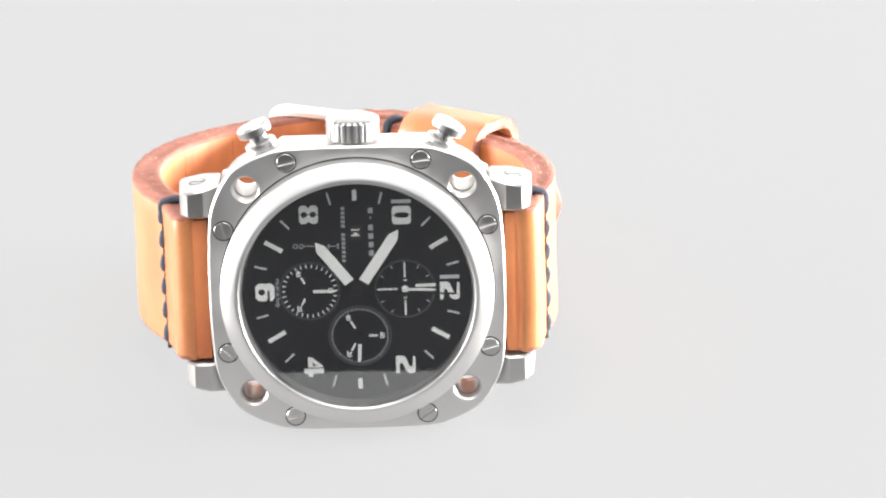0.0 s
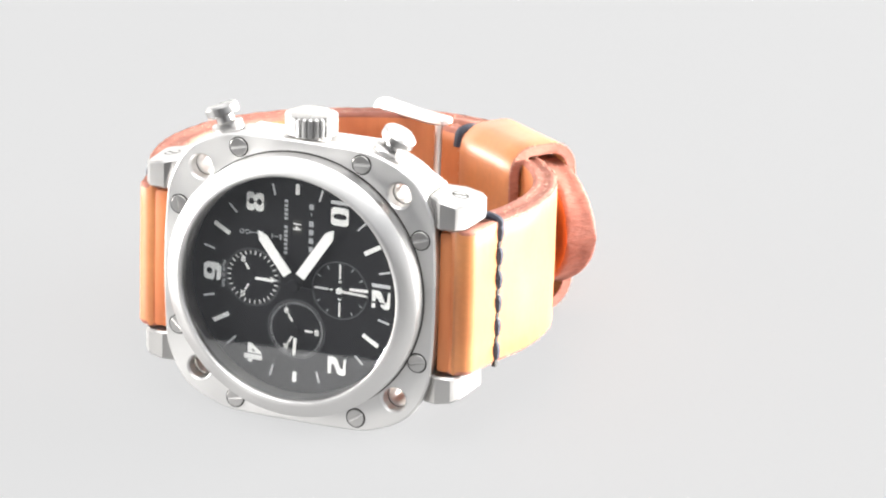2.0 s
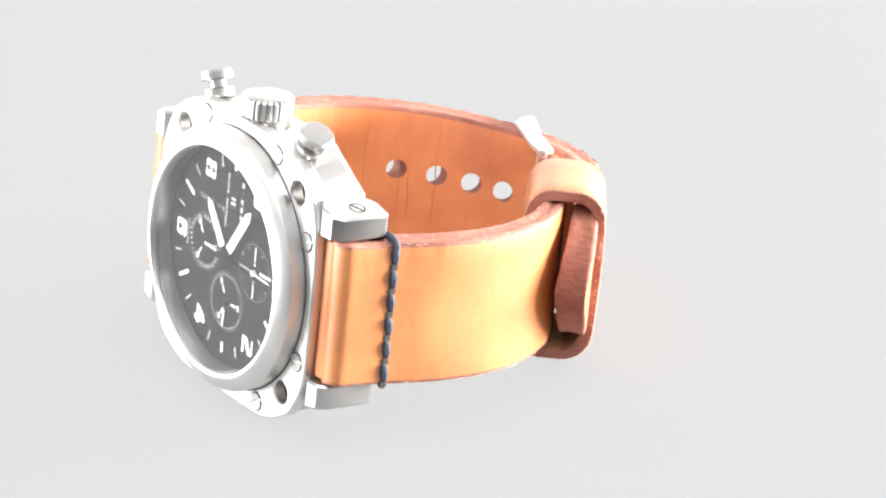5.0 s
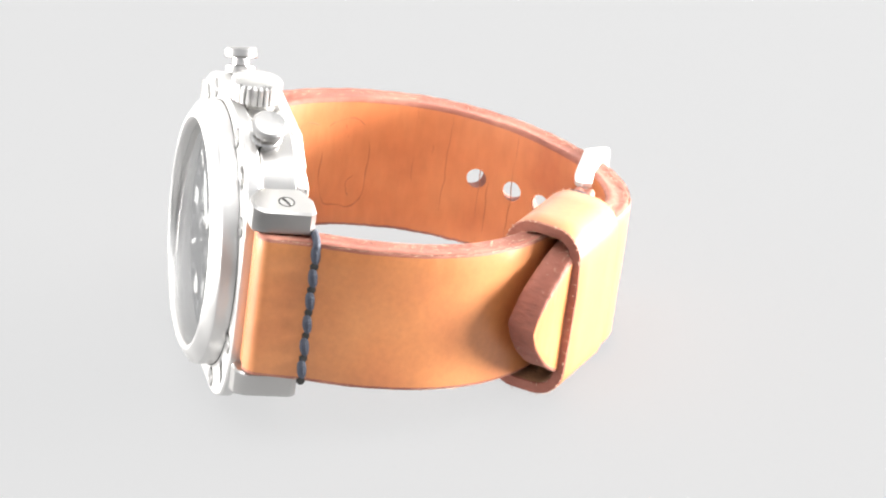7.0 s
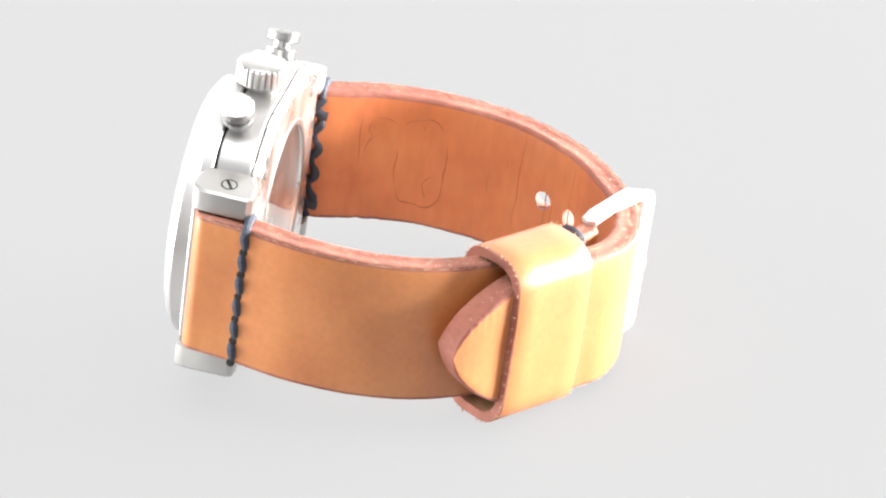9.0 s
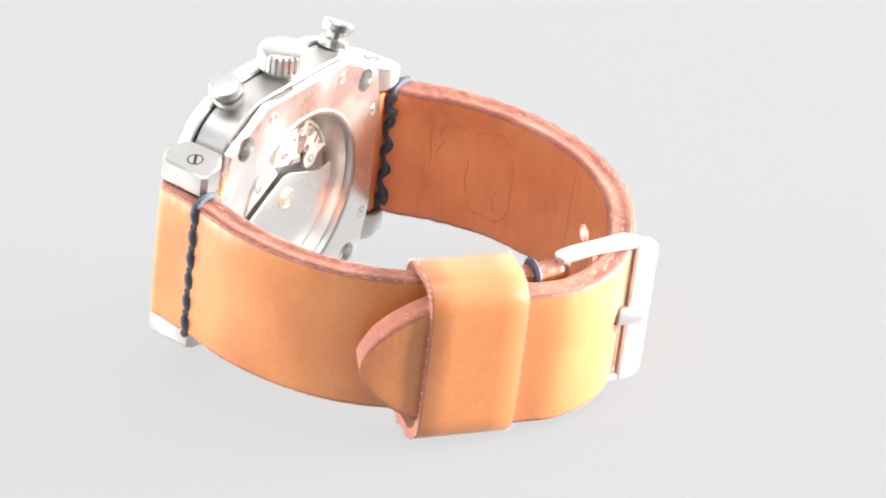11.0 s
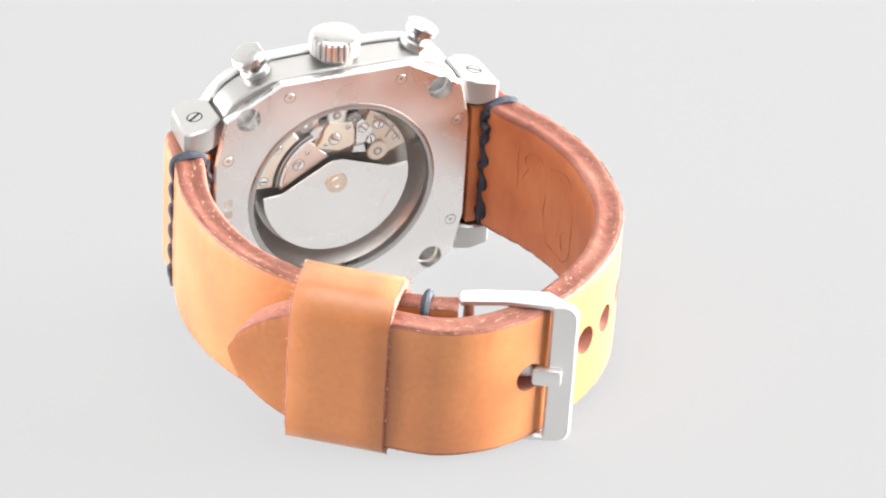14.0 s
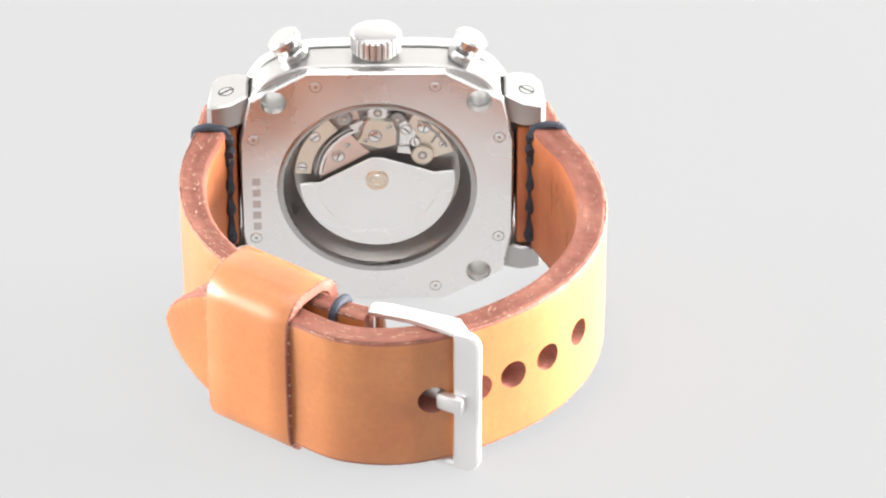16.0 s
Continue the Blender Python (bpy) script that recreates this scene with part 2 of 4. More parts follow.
def back_reflector():
    # unseen board, added to brighten what the upward steel faces mirror
    me = finish(box(bmesh.new(), (-1500, 502, -760), (1500, 550, 1400)), "reflector_wall")
    me.materials.append(WHITE)
    tagged(new("reflector_wall", me), "unseen white reflector wall added behind the panel", "wall", kind="structure")


FRONT, WING = 130.0, 59.2
back_reflector()
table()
studio_floor()
front_wall()

# ---- wristwatch ----
watch = new("wristwatch")
tagged(watch, "steel chronograph wristwatch with black dial and buckled tan leather strap", "watch")

OCTAGON = [(11.0, 24.1), (0.0, 24.3), (-11.0, 24.1), (-14.8, 23.2), (-17.8, 21.9), (-20.2, 20.2), (-21.9, 17.8), (-23.1, 15.2), (-23.8, 12.4), (-24.2, 6.0), (-24.3, 0.0),
           (-24.2, -6.0), (-23.8, -12.4), (-23.1, -15.2), (-21.9, -17.8), (-20.2, -20.2), (-17.8, -21.9), (-14.8, -23.2), (-11.0, -24.1), (0.0, -24.3), (11.0, -24.1),
           (14.8, -23.2), (17.8, -21.9), (20.2, -20.2), (21.9, -17.8), (23.1, -15.2), (23.8, -12.4), (24.2, -6.0), (24.3, 0.0), (24.2, 6.0), (23.8, 12.4),
           (23.1, 15.2), (21.9, 17.8), (20.2, 20.2), (17.8, 21.9), (14.8, 23.2)]
BACK = [(11.7, 23.4), (-11.7, 23.4), (-21.8, 17.7), (-23.6, 9.5), (-23.6, -9.5), (-21.8, -17.7), (-11.7, -23.4), (11.7, -23.4), (21.8, -17.7), (23.6, -9.5), (23.6, 9.5), (21.8, 17.7)]


def eased(loop):
    """A closed outline made smoother, with three times the points."""
    out, n = [], len(loop)
    for i in range(n):
        a, b, c, d = (Vector(loop[(i + k) % n]) for k in (-1, 0, 1, 2))
        for t in (0, 1 / 3, 2 / 3):
            q = 0.5 * (2 * b + (c - a) * t + (2 * a - 5 * b + 4 * c - d) * t * t + (3 * b - a - 3 * c + d) * t ** 3)
            out.append((q.x, q.y))
    return out


OCTAGON = eased(OCTAGON)
CORNERS = [(17.6, 17.5), (-17.6, 17.5), (-17.6, -17.5), (17.6, -17.5)]


def corner_holes(r=2.0):
    return [circle(r, 24, x, z) for x, z in CORNERS]


def drilled(me, cutters):
    """Cuts the cutters' shapes out of a mesh."""
    ob = new("blank", me)
    tools = []
    for c in cutters:
        k = new("cutter", c)
        tools.append(k)
        mod = ob.modifiers.new("cut", "BOOLEAN")
        mod.operation, mod.solver, mod.object = "DIFFERENCE", "EXACT", k
    bpy.context.view_layer.update()
    out = bpy.data.meshes.new_from_object(ob.evaluated_get(bpy.context.evaluated_depsgraph_get()))
    for k in (*tools, ob):
        bpy.data.objects.remove(k)
    return out


TILT = 2.05  # degrees the glass is tipped to set where the panel's edge mirrors in it


def case():
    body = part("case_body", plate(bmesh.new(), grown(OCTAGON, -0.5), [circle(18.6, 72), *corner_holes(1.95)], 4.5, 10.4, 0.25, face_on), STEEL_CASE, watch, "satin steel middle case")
    bezel = part("bezel_plate", plate(bmesh.new(), OCTAGON, [circle(19.6, 72), *corner_holes()], 1.8, 4.2, 0.3, face_on), STEEL, watch, "brushed steel bezel plate with drilled corners")
    # black filler stands in for the shade inside the seam
    part("seam_shade", plate(bmesh.new(), grown(OCTAGON, -1.1), [circle(18.6, 72), *corner_holes(2.1)], 4.15, 4.55, 0.02, face_on), HOLE_DARK, watch, "thin black filler painted as shade in the seam between bezel and case")
    blank = finish(plate(bmesh.new(), BACK, [], 10.5, 12.3, 0.35, face_on), "case_back", 25)
    away = Matrix.Rotation(radians(-90), 4, "X")
    bores = [finish(lathe(bmesh.new(), [(0, 9), (r, 9), (r, 14), (0, 14)], n, Matrix.Translation((x, 0, z)) @ away), "bore") for x, z, r, n in [(0, 0, 16.3, 96), *((x, z, 2.2, 28) for x, z in CORNERS)]]
    blank = drilled(blank, bores)
    blank.name = "case_back"
    for p in blank.polygons:
        p.use_smooth = False
    back = part("case_back", blank, STEEL_BACK, watch, "brushed steel case back with a round window")
    # stepped ring round the glass
    toward = Matrix.Rotation(radians(90), 4, "X")  # local z to -y
    prof = [(19.6, -2.0), (22.3, -2.0), (22.3, 0.9), (22.05, 1.25), (20.1, 2.5), (19.75, 2.6), (19.35, 2.55), (19.12, 2.3), (19.05, 1.9), (18.95, -1.6), (19.6, -2.0)]
    part("bezel_ring", lathe(bmesh.new(), prof, 128, toward), STEEL, watch, "satin steel ring round the glass")
    # raised black ring stands in for the shade in the groove
    part("ring_foot_shade", lathe(bmesh.new(), [(22.2, -1.7), (22.22, -1.76), (22.5, -1.76), (22.52, -1.9), (22.2, -1.9), (22.2, -1.7)], 128, toward), HOLE_DARK, bezel, "fine black line painted as shade at the foot of the ring")
    glass = part("crystal", lathe(bmesh.new(), [(0, 0.85), (18.7, 0.85), (18.9, 0.95), (18.9, 1.3), (18.7, 1.4), (0, 1.4)], 96, toward @ Matrix.Rotation(radians(-TILT), 4, "X")), GLASS, watch, "flat clear glass", 12)
    glass.visible_shadow = False
    rim = [(16.3, -12.4), (16.9, -12.55), (17.3, -12.4), (17.3, -12.2), (16.3, -12.2)]
    part("window_rim", lathe(bmesh.new(), rim, 96, toward), STEEL_POLISHED, watch)
    glass = part("back_crystal", lathe(bmesh.new(), [(0, -11.2), (16.25, -11.2), (16.25, -12.0), (0, -12.0)], 96, toward), GLASS_BACK, watch, "flat clear glass over the movement", 12)
    glass.visible_shadow = False
    # slotted screws of the bezel
    bm = bmesh.new()
    half = [(1.5 * math.cos(a), 1.5 * math.sin(a)) for a in [radians(7.5 + 165 * i / 14) for i in range(15)]]
    plate(bm, half, [], -0.22, 0.4, 0.07, lambda u, v, h: (u, h, v))
    plate(bm, [(-u, -v) for u, v in half], [], -0.22, 0.4, 0.07, lambda u, v, h: (u, h, v))
    lathe(bm, [(0, -0.05), (1.5, -0.05), (1.5, -0.3), (0, -0.3)], 32, toward)
    head = finish(bm, "screw")
    head.materials.append(STEEL_POLISHED)
    # black ring stands in for the shade round each screw head
    groove = finish(lathe(bmesh.new(), [(1.5, 0.05), (1.72, 0.05), (1.72, -0.3), (1.5, -0.3), (1.5, 0.05)], 32, toward), "screw_groove_shade")
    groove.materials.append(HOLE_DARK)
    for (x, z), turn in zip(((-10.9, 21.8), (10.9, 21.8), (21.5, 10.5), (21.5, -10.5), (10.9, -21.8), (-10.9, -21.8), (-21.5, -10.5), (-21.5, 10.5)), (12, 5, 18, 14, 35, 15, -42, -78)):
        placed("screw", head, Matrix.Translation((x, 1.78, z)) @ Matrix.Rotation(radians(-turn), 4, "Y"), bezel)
        placed("screw_groove_shade", groove, Matrix.Translation((x, 1.82, z)), bezel)
    # small socket screws of the back
    bm = lathe(bmesh.new(), [(0, -0.12), (0.42, -0.12), (0.45, 0.03), (0.84, 0.05), (0.92, 0.0), (0.92, -0.3)], 24, toward.inverted())
    small = finish(bm, "back_screw")
    small.materials.append(STEEL_BACK)
    # greyer rings and sockets paint the shade round and inside these screws
    rim = finish(lathe(bmesh.new(), [(0.92, -0.05), (0.94, 0.03), (1.06, 0.03), (1.06, -0.3), (0.92, -0.3), (0.92, -0.05)], 24, toward.inverted()), "screw_groove_shade")
    rim.materials.append(STEEL_DARK)
    socket = finish(lathe(bmesh.new(), [(0, 0.06), (0.27, 0.06), (0.27, -0.1)], 6, toward.inverted()), "screw_socket_shade")
    socket.materials.append(STEEL_DARK)
    for x, z in ((10.3, 20.6), (-10.1, 20.6), (-21.1, 10.2), (-21.1, -10.2), (-10.1, -20.6), (10.3, -20.6), (21.2, -10.2), (21.2, 10.0)):
        placed("back_screw", small, Matrix.Translation((x, 12.3, z)), back)
        placed("screw_groove_shade", rim, Matrix.Translation((x, 12.3, z)), back)
        placed("screw_socket_shade", socket, Matrix.Translation((x, 12.3, z)), back)
    for i in range(5):
        z = -8.5 + 2.3 * i
        part("engraving_bar", plate(bmesh.new(), [(20.2, z), (21.6, z), (21.6, z + 1.5), (20.2, z + 1.5)], [], 12.28, 12.33, 0.015, face_on), STEEL_MARK, back)
    return body


def lug(sx, sz):
    """One strap lug: a block with cut front and a screw in its outer end."""
    bm = bmesh.new()
    outline = [(22.0, 3.8), (24.6, 2.1), (27.2, 2.3), (28.5, 4.0), (29.0, 11.6), (28.2, 12.5), (25.0, 12.5), (22.0, 10.6)]
    pts = [(x * sx, y) for x, y in outline]
    if sx < 0:
        pts.reverse()
    lo, hi = (12.5, 17.9) if sz > 0 else (-17.9, -12.5)
    plate(bm, pts, [], lo, hi, 0.35, upright)
    for v in bm.verts:  # the outer end falls away from the case
        if abs(v.co.z) > 15:
            v.co.z -= sz * 0.2 * (abs(v.co.x) - 22)
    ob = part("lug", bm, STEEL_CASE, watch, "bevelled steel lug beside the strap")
    out = Matrix.Translation((25.8 * sx, 7.9, 17.14 * sz)) @ Matrix.Rotation(math.atan(0.2) * sx * sz, 4, "Y")
    if sz < 0:
        out = out @ Matrix.Rotation(math.pi, 4, "X")
    bm = bmesh.new()
    half = [(1.15 * math.cos(a), 1.15 * math.sin(a)) for a in [radians(12 + 156 * i / 10) for i in range(11)]]
    for s in (1, -1):
        plate(bm, [(s * u, s * v) for u, v in half], [], -0.3, 0.05, 0.05, upright)
    me = finish(bm, "lug_screw")
    me.materials.append(STEEL_POLISHED)
    placed("lug_screw", me, out @ Matrix.Rotation(0.5 * sx, 4, "Z"), ob)
    # black disc stands in for the shade in the lug's screw recess
    me = finish(lathe(bmesh.new(), [(0, 0.012), (1.4, 0.012), (1.4, -0.2), (0, -0.2)], 28, Matrix.Identity(4)), "screw_recess_shade")
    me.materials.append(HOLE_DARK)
    placed("screw_recess_shade", me, out, ob)


def crown():
    n, gear = 26, []
    for i in range(n):
        for k, r in ((-0.34, 4.3), (-0.12, 4.35), (0.12, 4.35), (0.34, 4.3), (0.44, 3.85), (0.56, 3.85)):
            a = math.tau * (i + k) / n
            gear.append((r * math.cos(a), 6.3 + r * math.sin(a)))
    bm = plate(bmesh.new(), gear, [], 24.55, 27.95, 0.25, upright)
    at = Matrix.Translation((0, 6.3, 0))
    ob = part("crown", bm, STEEL, watch, "fluted steel winding crown")
    part("crown_cap", lathe(bmesh.new(), [(3.9, 27.93), (3.5, 28.2), (2.0, 28.4), (0, 28.45)], 48, at), STEEL_POLISHED, ob)
    part("crown_stem", lathe(bmesh.new(), [(3.3, 23.6), (3.3, 24.8)], 40, at), STEEL_DARK, ob)


def push_button(sx):
    m = Matrix.Translation(((13.7 if sx > 0 else 14.6) * sx, 5.8 if sx > 0 else 6.4, 22.6)) @ Matrix.Rotation(radians((29 if sx > 0 else 22) * sx), 4, "Y")
    ob = part("push_button", lathe(bmesh.new(), [(0, 0.3), (1.5, 0.3), (1.5, 4.3), (0, 4.3)], 32, m), STEEL_POLISHED, watch, "steel chronograph push button")
    part("collar", lathe(bmesh.new(), [(0, 0.2), (2.6, 0.2), (2.65, 0.5), (2.65, 1.6), (2.35, 1.85), (1.6, 1.85)], 40, m), STEEL_POLISHED, ob)
    part("cap", lathe(bmesh.new(), [(0, 3.1), (2.5, 3.1), (2.85, 3.35), (2.85, 4.5), (2.5, 4.85), (0, 4.95)], 40, m), STEEL_POLISHED, ob)


# ---- dial ----
DIAL_Y = 1.3
READ = Matrix(((0, 1, 0, 0), (0, 0, -1, 0), (-1, 0, 0, 0), (0, 0, 0, 1)))  # reads downwards, faces the front


def on_dial(x, z, lift=0.0):
    return Matrix.Translation((x, DIAL_Y - lift, z))


def flat_bar(x0, z0, x1, z1, w, lift=0.05, depth=0.1):
    """A thin bar lying on the dial between two points."""
    a, b = Vector((x0, z0)), Vector((x1, z1))
    d = (b - a).normalized() * 1.0
    s = Vector((-d.y, d.x)) * (w / 2)
    loop = [(p.x, p.y) for p in (a - s, b - s, b + s, a + s)]
    return plate(bmesh.new(), loop, [], DIAL_Y - lift - depth, DIAL_Y - lift + 0.03, 0.02, face_on)


def hour_dir(h):
    a = radians(30 * h)
    return math.cos(a), -math.sin(a)


def written(name, text, size, x, z, parent, mat, weight=0.0, m=READ, wide=1.0, spacing=1.0):
    bm = lettering(text, size, weight, 0.05, spacing, wide)
    bmesh.ops.transform(bm, matrix=on_dial(x, z, 0.09) @ m, verts=bm.verts)
    return part(name, bm, mat, parent)


def mirrored(loop):
    return [(-u, v) for u, v in reversed(loop)]


# stencil numerals: a list of pieces, each an outline and its holes
ZERO_HALF = [(-0.07, -1.55), (-0.07, -1.2), (-0.42, -0.95), (-0.5, 0.0), (-0.42, 0.95), (-0.07, 1.2), (-0.07, 1.55), (-1.05, 1.55), (-1.4, 1.35), (-1.55, 1.0), (-1.55, -1.0), (-1.4, -1.35), (-1.05, -1.55)]
EIGHT_HALF = [(-0.08, -1.55), (-0.08, -1.2), (-0.4, -1.1), (-0.55, -0.72), (-0.4, -0.34), (-0.08, -0.24), (-0.08, 0.24), (-0.4, 0.34), (-0.55, 0.72), (-0.4, 1.1), (-0.08, 1.2), (-0.08, 1.55),
              (-1.15, 1.55), (-1.55, 1.2), (-1.55, 0.4), (-1.1, 0.0), (-1.55, -0.4), (-1.55, -1.2), (-1.15, -1.55)]
DIGITS = {
    0: [(ZERO_HALF[::-1], []), (mirrored(ZERO_HALF[::-1]), [])],
    2: [([(-1.5, -1.6), (1.5, -1.6), (1.5, -1.05), (-0.15, -0.95), (-0.3, -0.7), (-0.1, -0.45), (1.2, 0.1), (1.55, 0.6), (1.55, 1.2), (1.25, 1.6), (-1.35, 1.6), (-1.35, 1.25),
          (0.25, 1.1), (0.45, 0.85), (0.25, 0.6), (-1.1, 0.05), (-1.5, -0.4)], [])],
    4: [([(0.35, -1.6), (1.2, -1.6), (1.2, -0.95), (1.75, -0.95), (1.75, -0.15), (1.2, -0.15), (1.2, 1.6), (0.35, 1.6)], []),
        ([(-1.6, -0.95), (0.15, -0.95), (0.15, 1.5), (-0.1, 1.5), (-1.6, -0.3)], [[(-0.75, -0.2), (-0.12, -0.2), (-0.12, 0.55)]])],
    6: [([(-1.5, -1.0), (-1.0, -1.55), (1.0, -1.55), (1.5, -1.0), (1.5, 0.15), (1.0, 0.4), (-0.3, 0.4), (-0.3, 0.75), (1.5, 0.75), (1.5, 1.1), (1.0, 1.55), (-1.0, 1.55), (-1.5, 1.0)], [circle(0.55, 14, 0.0, -0.55)])],
    8: [(EIGHT_HALF[::-1], []), (mirrored(EIGHT_HALF[::-1]), [])],
}


def turned_left(loop):
    """The outline, counter-clockwise."""
    area = sum(p[0] * q[1] - q[0] * p[1] for p, q in zip(loop, loop[1:] + loop[:1]))
    return loop if area > 0 else loop[::-1]


def dial():
    toward = Matrix.Rotation(radians(90), 4, "X")
    base = part("dial", lathe(bmesh.new(), [(0, -DIAL_Y), (18.9, -DIAL_Y), (18.9, -DIAL_Y - 0.5), (0, -DIAL_Y - 0.5)], 96, toward), DIAL_BLACK, watch, "matte black dial with white numerals")
    for h in (2, 4, 6, 8, 10, 12):
        x, z = hour_dir(h)
        x, z = x * 15.1, z * 15.1
        drop = 0.0 if h < 10 else -0.45
        def lay(u, v, k):
            return (x + v, k, z + drop - u)
        bm = bmesh.new()
        for loop, holes in DIGITS[h % 10]:
            plate(bm, turned_left(loop), [turned_left(k) for k in holes], DIAL_Y - 0.14, DIAL_Y + 0.02, 0.03, lay)
        part("numeral", bm, LUME, base)
        if h >= 10:  # the leading one is a slim grey bar
            part("numeral", flat_bar(x - 1.6, z + 1.9, x + 1.6, z + 1.9, 0.6), LUME_DIM, base)
    for h in (1, 3, 5, 7, 9, 11):
        x, z = hour_dir(h)
        r0 = 15.3 if h in (3, 9) else 13.9
        part("hour_marker", flat_bar(x * r0, z * r0, x * 17.1, z * 17.1, 0.72), LUME, base)
    for k in range(12):
        x, z = hour_dir(k + 0.5)
        part("half_hour_marker", flat_bar(x * 15.2, z * 15.2, x * 17.2, z * 17.2, 0.32), LUME_DIM, base)
    # registers
    for name, cx, cz, r, ticks, long, words in (
            ("minute_register", -7.8, 0.0, 4.7, 30, 0.75, (("10", 0), ("20", 120), ("40", 240))),
            ("hour_register", 7.8, 0.0, 4.7, 12, 0.7, ()),
            ("second_register", 0.2, -7.9, 4.9, 60, 0.5, (("60", 0), ("20", 120), ("40", 240)))):
        bm = lathe(bmesh.new(), [(r, -0.02), (r + 0.1, 0.1), (r + 0.22, 0.1), (r + 0.32, -0.02)], 64, on_dial(cx, cz) @ toward)
        reg = part(name, bm, RIM, base, "small recessed register with a fine rim")
        part("register_floor", lathe(bmesh.new(), [(0, 0.03), (r, 0.03), (r, -0.1)], 64, on_dial(cx, cz) @ toward), DIAL_BLACK, base)
        for i in range(ticks):
            if name == "hour_register" and i % 3 == 0:
                continue
            x, z = hour_dir(12 * i / ticks)
            bm = flat_bar(cx + x * (r - long), cz + z * (r - long), cx + x * (r - 0.12), cz + z * (r - 0.12), 0.17 if ticks < 60 else 0.12, 0.05, 0.05)
            part("tick", bm, LUME if ticks == 30 else LUME_DIM if ticks == 60 else PRINT_GREY, base)
        if name == "hour_register":
            for a in (90, 180, 270):
                x, z = hour_dir(a / 30)
                part("marker", flat_bar(cx + x * 2.0, cz + z * 2.0, cx + x * 4.5, cz + z * 4.5, 0.3), LUME, base)
            part("marker", flat_bar(cx + 1.7, cz + 0.5, cx + 5.0, cz + 0.6, 0.5), LUME, base)
            for word, a in (("3", 90), ("6", 180), ("9", 270)):
                x, z = hour_dir(a / 30)
                written("numeral", word, 0.8, cx + x * 1.5, cz + z * 1.5, base, LUME, 0.02)
        else:
            for word, a in words:
                x, z = hour_dir(a / 30)
                written("numeral", word, 1.05, cx + x * (r - 1.25), cz + z * (r - 1.25), base, LUME, 0.03)
                part("marker", flat_bar(cx + x * 1.5, cz + z * 1.5, cx + x * (r - 2.0), cz + z * (r - 2.0), 0.34), LUME, base)
    # date, maker's lines as plain bars
    part("date_window", plate(bmesh.new(), [(-0.85, 8.6), (0.85, 8.6), (0.85, 11.0), (-0.85, 11.0)], [], DIAL_Y - 0.07, DIAL_Y + 0.02, 0.03, face_on), HOLE_DARK, base)
    written("date", "14", 1.9, 0.0, 9.8, base, LUME, 0.03, wide=0.8)
    for i in range(6):
        z = 14.0 - 1.45 * i
        part("brand_bar", flat_bar(2.5, z, 2.5, z - (0.5 if i == 1 else 0.95), 0.8 if i != 1 else 0.16, 0.03, 0.04), PRINT_GREY, base)
    for i in range(13):
        if i != 5:
            z = 14.2 - 0.74 * i
            part("name_bar", flat_bar(-2.0, z, -2.0, z - 0.5, 0.62, 0.03, 0.04), PRINT_GREY, base)
    written("origin_line", "Made in Italy", 0.95, -13.1, -0.2, base, PRINT_GREY, 0.0)
    for x0, x1, z, w in ((-8.4, -6.6, 7.7, 0.14), (-6.4, -6.1, 7.7, 1.0), (-4.6, -4.3, 7.6, 0.8), (-4.3, -3.2, 7.6, 0.14), (-3.1, -2.8, 7.6, 0.9)):
        part("scale_bar", flat_bar(x0, z, x1, z, w, 0.03, 0.04), PRINT_GREY, base)
    for x in (-9.85, -8.85):
        part("scale_ring", plate(bmesh.new(), circle(0.42, 16, x, 7.7), [circle(0.27, 16, x, 7.7)], DIAL_Y - 0.07, DIAL_Y + 0.02, 0.02, face_on), PRINT_GREY, base)


def pointer(name, cx, cz, angle, start, tip, w, y, mat, tail=0.0, point=1.2):
    """A dial pointer: a bevelled blade with a pointed end; the angle is clockwise from twelve."""
    c, s = hour_dir(angle / 30)
    loop = [(start, -w / 2), (tip - point, -w / 2), (tip, 0), (tip - point, w / 2), (start, w / 2)]
    loop = [(cx + u * c - v * s, cz + u * s + v * c) for u, v in loop]
    return part(name, plate(bmesh.new(), loop, [], y - 0.12, y + 0.06, 0.05, face_on), mat, watch)


